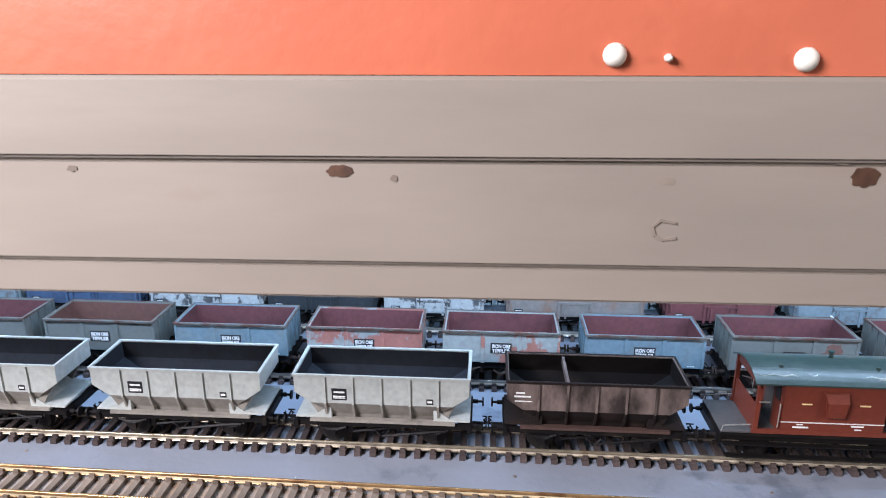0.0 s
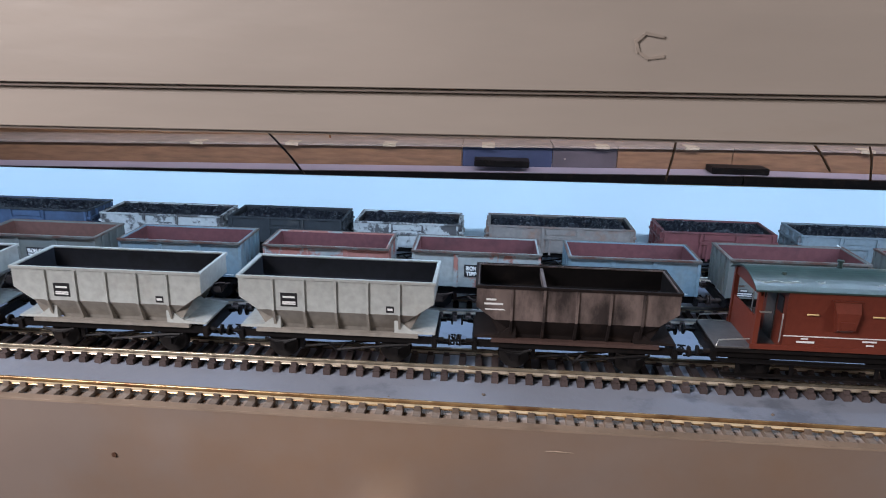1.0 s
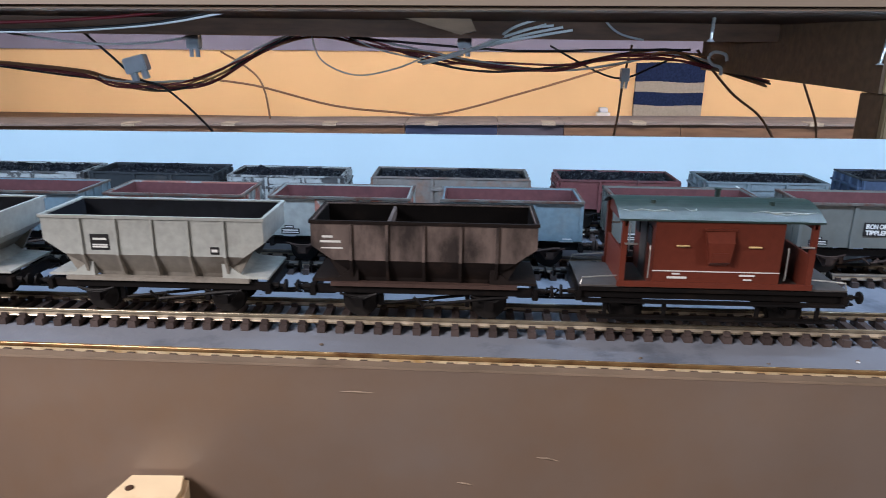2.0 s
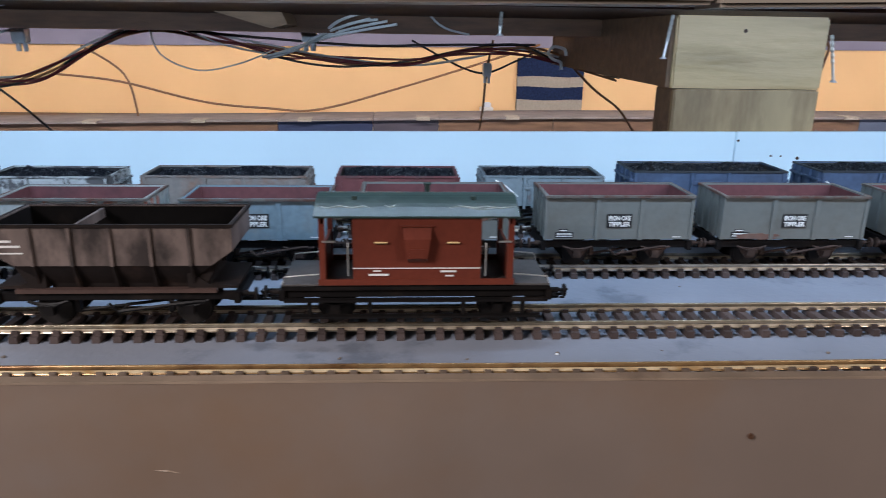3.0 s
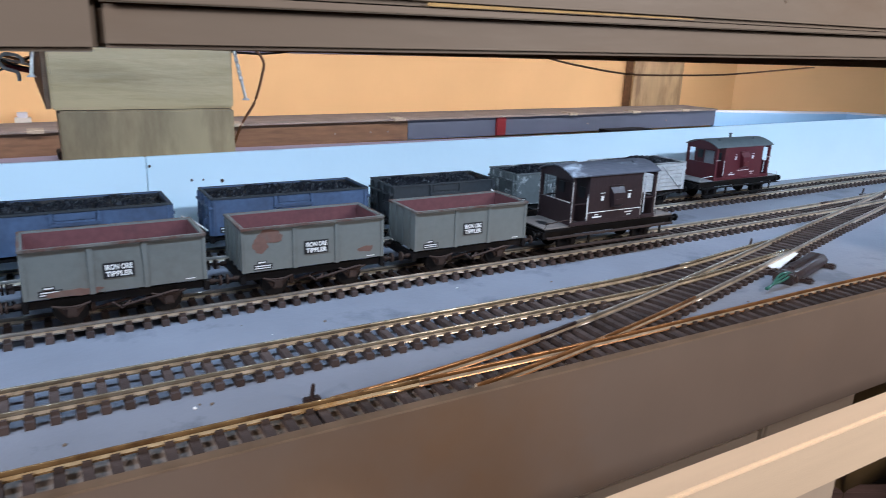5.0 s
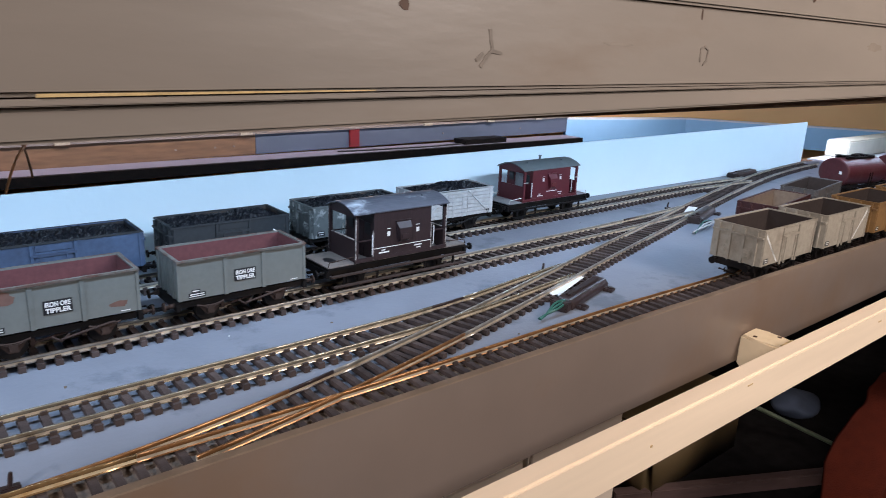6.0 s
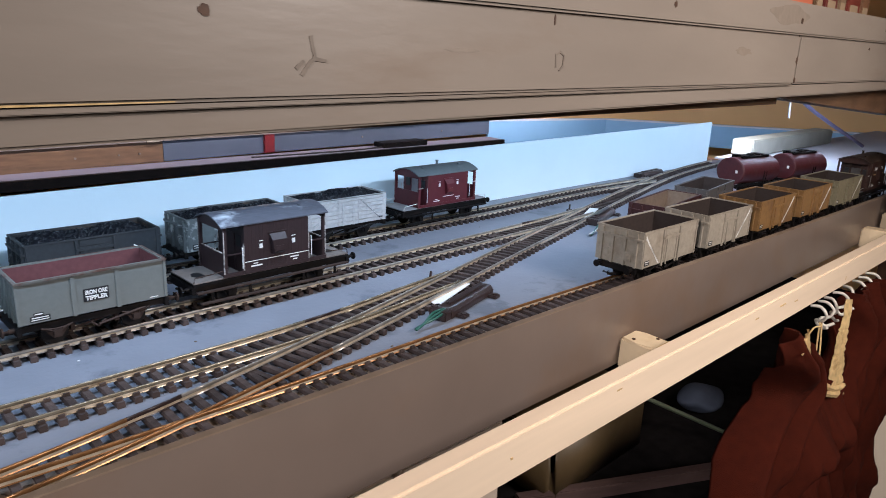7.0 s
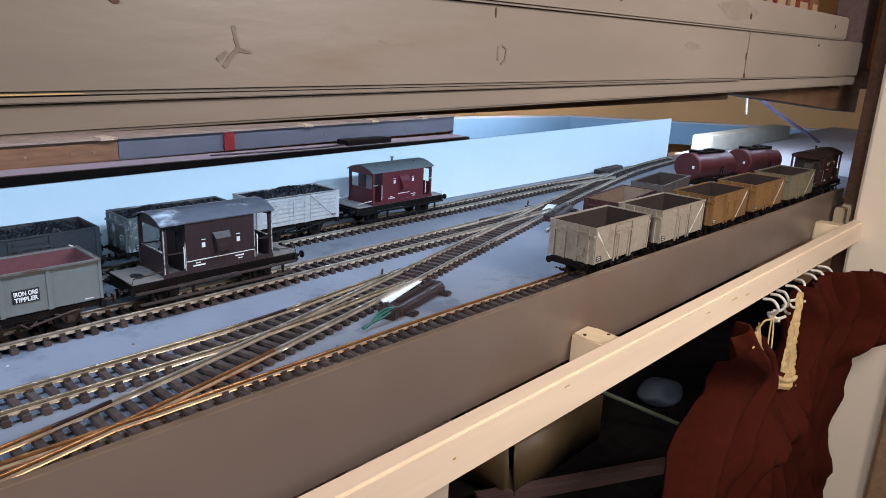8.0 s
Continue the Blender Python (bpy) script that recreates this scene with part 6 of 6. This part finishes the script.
point_motor(0.7080, 0.2430, 16, "dark brown point motor beside the turnout, white card along it")
point_motor(0.9750, 0.3240, 18, "dark point motor beside the yard throat, white card along it")
point_motor(1.2430, 0.4290, 3, "dark point motor at the foot of the backscene", sheet=False)
for k in range(3):
    bm = bmesh.new()
    add_tube(bm, smooth_path([(0.684, 0.2355 - 0.0012 * k, 0.007), (0.672, 0.2330 - 0.0015 * k, 0.008 - 0.001 * k), (0.662, 0.2300, 0.0045), (0.655, 0.2275 + 0.0005 * k, 0.004)]), 0.0007, 6)
    tagged(new("motor_wire", mesh_of("motor_wire", bm, M["wire_green"], True)), "dark green wire from the point motor", "wire", "motor wires")
    bm = bmesh.new()
    add_tube(bm, smooth_path([(0.950, 0.3005 - 0.002 * k, 0.007), (0.932, 0.2975 - 0.0025 * k, 0.009 - 0.001 * k), (0.917, 0.2935, 0.0045), (0.908, 0.2900 + 0.001 * k, 0.004)]), 0.0007, 6)
    tagged(new("motor_wire", mesh_of("motor_wire", bm, M["wire_grey" if k else "wire_green"], True)), "grey and green wire from the point motor", "wire", "motor wires")
for x, y in ((0.4045, 0.2232), (0.7220, 0.2885), (0.9770, 0.3625), (1.205, 0.4190)):
    lv = thing("point_lever", pose(x, y, BOARD), "small black point lever standing by the rail", "lever", "point levers")
    part("base", boxes((-0.0030, 0.0030, -0.0014, 0.0014, 0.0, 0.0018), bevel=0.0003), M["motor"], lv)
    bm = bmesh.new()
    add_tube(bm, [(0, 0, 0.0018), (0.0004, 0, 0.0048), (0.0006, 0, 0.0066)], [0.0008, 0.0008, 0.0006], 8)
    part("handle", bm, M["motor"], lv)
# crumbs and chips lying on the board
for i in range(46):
    x = random.uniform(-0.2, 1.25)
    y = random.choice((random.uniform(0.283, 0.303), random.uniform(0.349, 0.369), random.uniform(0.227, 0.239) if x < 0.38 else random.uniform(0.222, 0.30)))
    if 0.40 < x and abs(y - ladder(x)) < 0.02 or x > 0.85 and y < 0.30:
        continue
    r = random.uniform(0.0003, 0.0010)
    bm = bmesh.new()
    bmesh.ops.create_icosphere(bm, subdivisions=1, radius=r)
    for v in bm.verts:
        v.co *= random.uniform(0.6, 1.3)
        v.co.z *= 0.5
    ob = tagged(new("debris", mesh_of("debris", bm, M["pencil" if i % 4 else "paper"])), "tiny crumb of dirt lying on the board", "debris", "crumbs on the board")
    ob.location = (x, y, BOARD + r * 0.35)

# ---- curtain ----
EDGE = ((0.866, -0.052), (0.874, -0.030), (0.886, -0.0215), (0.900, -0.025), (0.915, -0.040), (0.930, -0.060), (0.955, -0.082), (0.990, -0.094), (1.020, -0.098),
        (1.032, -0.080), (1.036, -0.055), (1.040, -0.031), (1.060, -0.032), (1.100, -0.031), (1.145, -0.031), (1.190, -0.040), (1.208, -0.058))


def edge_height(x):
    """Height of the gathered top edge of the curtain."""
    for (xa, za), (xb, zb) in zip(EDGE, EDGE[1:]):
        if xa <= x <= xb:
            k = (x - xa) / (xb - xa)
            k = k * k * (3 - 2 * k)
            return za + (zb - za) * k
    return EDGE[0][1] if x < EDGE[0][0] else EDGE[-1][1]


def step_up(a, b, x):
    k = min(1.0, max(0.0, (x - a) / (b - a)))
    return k * k * (3 - 2 * k)


def cloth_at(u, v):
    """A place on the curtain: u along it, v down it."""
    xt = 0.866 + 0.342 * u
    zt = edge_height(xt)
    z = zt + (-0.74 - zt) * v ** 1.6
    drop = -0.02 - z
    left = 0.868 + 0.030 * math.exp(-((drop - 0.050) / 0.030) ** 2) - 0.040 * step_up(0.050, 0.16, drop) - 0.03 * step_up(0.1, 0.6, drop)
    right = 1.208 - 0.020 * step_up(0.060, 0.085, drop) + 0.045 * step_up(0.10, 0.40, drop)
    x = left + (right - left) * u
    loose = step_up(0.0, 0.045, drop)
    wave = abs(math.sin(u * 27 + 0.9 * math.sin(u * 9) + 0.3 * math.sin(z * 16) + 0.3))
    fold = (1.0 - 1.25 * wave ** 0.7) * (0.0040 + 0.024 * loose) + 0.0040 * math.sin(u * 93 + z * 30) * (1 - 0.5 * loose)
    notch = math.exp(-((xt - 0.985) / 0.045) ** 2)
    fold *= 1 - 0.95 * math.exp(-((xt - 0.985) / 0.034) ** 2) * (1 - step_up(0.085, 0.12, drop))
    roll = 0.026 * notch * math.exp(-((drop - 0.108) / 0.018) ** 2) + 0.010 * math.exp(-((xt - 0.884) / 0.016) ** 2) * math.exp(-((drop - 0.025) / 0.03) ** 2)
    bulge = 0.040 * step_up(0.66, 0.95, u) * (1 - step_up(0.07, 0.11, drop))
    y = 0.1230 - 0.010 * loose - bulge - roll + fold + 0.009 * noise.noise(Vector((u * 11, z * 26, 2.0))) + 0.002 * noise.noise(Vector((u * 60, z * 120, 7.0)))
    return Vector((x, min(y, 0.1275 if z > -0.034 else 0.2), z + 0.003 * noise.noise(Vector((u * 25, 0.0, 3.0))) * (1 - v)))


curt = thing("curtain", pose(0, 0, 0), "rust-red curtain, half unhooked and sagging from the batten", "curtain")
bm = bmesh.new()
nu, nv = 240, 80
sheets = []
for side in (0, 1):
    grid = [[bm.verts.new(cloth_at(i / nu, j / nv) + Vector((0, side * 0.0018, 0))) for j in range(nv + 1)] for i in range(nu + 1)]
    for i in range(nu):
        for j in range(nv):
            q = (grid[i][j], grid[i + 1][j], grid[i + 1][j + 1], grid[i][j + 1])
            bm.faces.new(q if side == 0 else q[::-1])
    sheets.append(grid)
for i in range(nu):
    for j in (0, nv):
        bm.faces.new((sheets[0][i][j], sheets[1][i][j], sheets[1][i + 1][j], sheets[0][i + 1][j]))
for j in range(nv):
    for i in (0, nu):
        bm.faces.new((sheets[0][i][j], sheets[0][i][j + 1], sheets[1][i][j + 1], sheets[1][i][j]))
part("drape", bm, M["curtain"], curt, smooth=True)


def gathered_tape(path, widths):
    """A flat gathered band along path, puckered across its length."""
    pts = smooth_path(path, 14)
    n = len(pts)
    bm = bmesh.new()
    rows = []
    for i, p in enumerate(pts):
        d = (pts[min(i + 1, n - 1)] - pts[max(i - 1, 0)]).normalized()
        side = Vector((-d.z, 0, d.x))
        k = i / (n - 1) * (len(widths) - 1)
        w = widths[int(k)] + (widths[min(int(k) + 1, len(widths) - 1)] - widths[int(k)]) * (k - int(k))
        w *= 1 + 0.10 * math.sin(i * 0.37) + 0.07 * noise.noise(Vector((i * 0.5, w * 900, 1.0)))
        pucker = 0.0002 * math.sin(i * 1.25) + 0.0006 * noise.noise(Vector((i * 0.4, 0.0, w * 500)))
        rows.append([bm.verts.new(p + side * w * (q / 4 - 0.5) + Vector((0, pucker * (0.4 + abs(q - 2) / 2) - 0.0012 * (q in (1, 3)), 0))) for q in range(5)])
    back_rows = [[bm.verts.new(v.co + Vector((0, 0.0007, 0))) for v in r] for r in rows]
    for g in (rows, back_rows):
        for r, t in zip(g, g[1:]):
            for q in range(4):
                bm.faces.new((r[q], t[q], t[q + 1], r[q + 1]))
    for q in (0, 4):
        for i in range(n - 1):
            bm.faces.new((rows[i][q], rows[i + 1][q], back_rows[i + 1][q], back_rows[i][q]))
    return bm


part("heading_tape", gathered_tape([(1.010, 0.1165, -0.026), (1.006, 0.115, -0.045), (1.002, 0.1140, -0.065), (1.000, 0.1125, -0.085), (1.000, 0.1110, -0.097)], (0.014, 0.022, 0.028, 0.034, 0.034)), M["tape"], curt, "cream gathered heading tape")
part("heading_tape", gathered_tape([(1.012, 0.1085, -0.101), (0.985, 0.1090, -0.094), (0.955, 0.1100, -0.081)], (0.011, 0.010, 0.008)), M["tape"], curt, "cream gathered heading tape")
part("heading_tape", gathered_tape([(0.901, 0.1110, -0.025), (0.913, 0.1110, -0.042), (0.930, 0.1110, -0.061), (0.952, 0.1100, -0.079)], (0.010, 0.007, 0.007, 0.008)), M["tape"], curt, "frayed end of the heading tape")
for pts in ([(0.984, 0.1270, -0.042), (0.958, 0.1190, -0.050), (0.928, 0.1090, -0.060)], [(0.988, 0.1270, -0.042), (0.964, 0.1180, -0.055), (0.934, 0.1090, -0.066)],
            [(0.900, 0.110, -0.028), (0.893, 0.108, -0.034), (0.884, 0.106, -0.033)], [(0.902, 0.110, -0.025), (0.905, 0.108, -0.020), (0.913, 0.107, -0.021)]):
    bm = bmesh.new()
    add_tube(bm, smooth_path(pts), 0.0006, 6)
    part("cord", bm, M["tape"], curt)
for i, x in enumerate((0.984, 0.999, 1.012, 1.034, 1.056, 1.081, 1.100, 1.120)):
    hk = thing("curtain_hook", pose(x, 0.1295, -0.0318, 0, random.uniform(-14, 14), random.uniform(-25, 25)), "white plastic curtain hook under the batten", "hook", "curtain hooks")
    bm = bmesh.new()
    s = 1 if i % 2 else -1
    add_tube(bm, smooth_path([(0, 0.006, 0.0015), (0, -0.001, 0.002), (0.002 * s, -0.006, -0.003), (0.001 * s, -0.004, -0.009), (-0.002 * s, 0.001, -0.011), (-0.001 * s, -0.003, -0.016), (0.003 * s, -0.008, -0.013)]), 0.0012, 6)
    part("hook_wire", bm, M["plastic_white"], hk, smooth=True)

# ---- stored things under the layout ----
# shelf blackened and a dark sheet added for the shade down here
solid("under_shelf", boxes((0.10, 1.70, 0.185, 0.60, -0.2300, -0.2150)), material("shaded_shelf", (0.014, 0.012, 0.012), 0.95, vary=0.3, scale=60, spec=0.05), "shelf under the lower board, its shade put into the colour", "shelf", kind="structure")
solid("under_back", boxes((-1.2, 1.70, 0.602, 0.615, -0.85, -0.0125)), M["dark_blue"], "added dark sheet closing off the shaded space behind the stored things", "backing", kind="structure")
for x0, x1, z, label in ((0.30, 0.6080, -0.0440, "pale carton pushed under the lower board"), (0.6120, 0.6850, -0.0425, "small pale carton under the lower board")):
    c = thing("storage_carton", pose(0, 0, 0), label, "carton", "cartons under the board")
    part("carton_body", boxes((x0, x1, 0.1880, 0.46, -0.2148, z), bevel=0.0015), material("pale_carton", (0.60, 0.50, 0.40), 0.7, vary=0.06, scale=30), c)
    part("flap", boxes((x0 + 0.004, x1 - 0.004, 0.190, 0.30, z + 0.0003, z + 0.0018)), M["card"], c)
M["tub"] = material("tan_plastic", (0.12, 0.080, 0.036), 0.5, vary=0.1, scale=40)
tan = thing("tan_tub", pose(0.914, 0.365, -0.2148), "tan rounded tub on the shelf below", "tub")
bm = bmesh.new()
add_box(bm, -0.073, 0.073, -0.105, 0.11, 0.0, 0.060, bevel=0.007)
part("tub_body", bm, M["tub"], tan, smooth=True)
part("tub_lid", boxes((-0.071, 0.071, -0.103, 0.105, 0.0602, 0.066), bevel=0.002), M["tub"], tan)
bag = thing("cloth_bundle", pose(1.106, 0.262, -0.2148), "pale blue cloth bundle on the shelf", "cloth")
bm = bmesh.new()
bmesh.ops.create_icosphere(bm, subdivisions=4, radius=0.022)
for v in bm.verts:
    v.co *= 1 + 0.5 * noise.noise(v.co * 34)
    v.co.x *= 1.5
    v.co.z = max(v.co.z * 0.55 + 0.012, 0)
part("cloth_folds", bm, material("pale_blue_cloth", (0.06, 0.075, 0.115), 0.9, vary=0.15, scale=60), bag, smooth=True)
bm = bmesh.new()
add_tube(bm, [(0.990, 0.270, -0.1640), (1.074, 0.203, -0.2125)], 0.0021, 10)
tagged(new("green_tube", mesh_of("green_tube", bm, material("dark_green_tube", (0.10, 0.12, 0.08), 0.35))), "dark green tube leaning on the shelf", "tube")
bar = solid("timber_offcut", boxes((-0.105, 0.105, -0.005, 0.005, 0.0, 0.012), bevel=0.001), M["plum"], "brown timber offcut lying askew on the shelf below", "offcut")
bar.matrix_world = pose(0.915, 0.232, -0.2148, 0, 0, -27)
for x in (1.266, 1.292):
    plug = thing("wall_clip", pose(x, 0.1600, -0.0210), "small pale plastic clip beside the batten", "clip", "clips by the post")
    part("clip_body", boxes((0, 0.013, -0.004, 0.006, 0.0, 0.021), bevel=0.0012), M["cream"], plug)
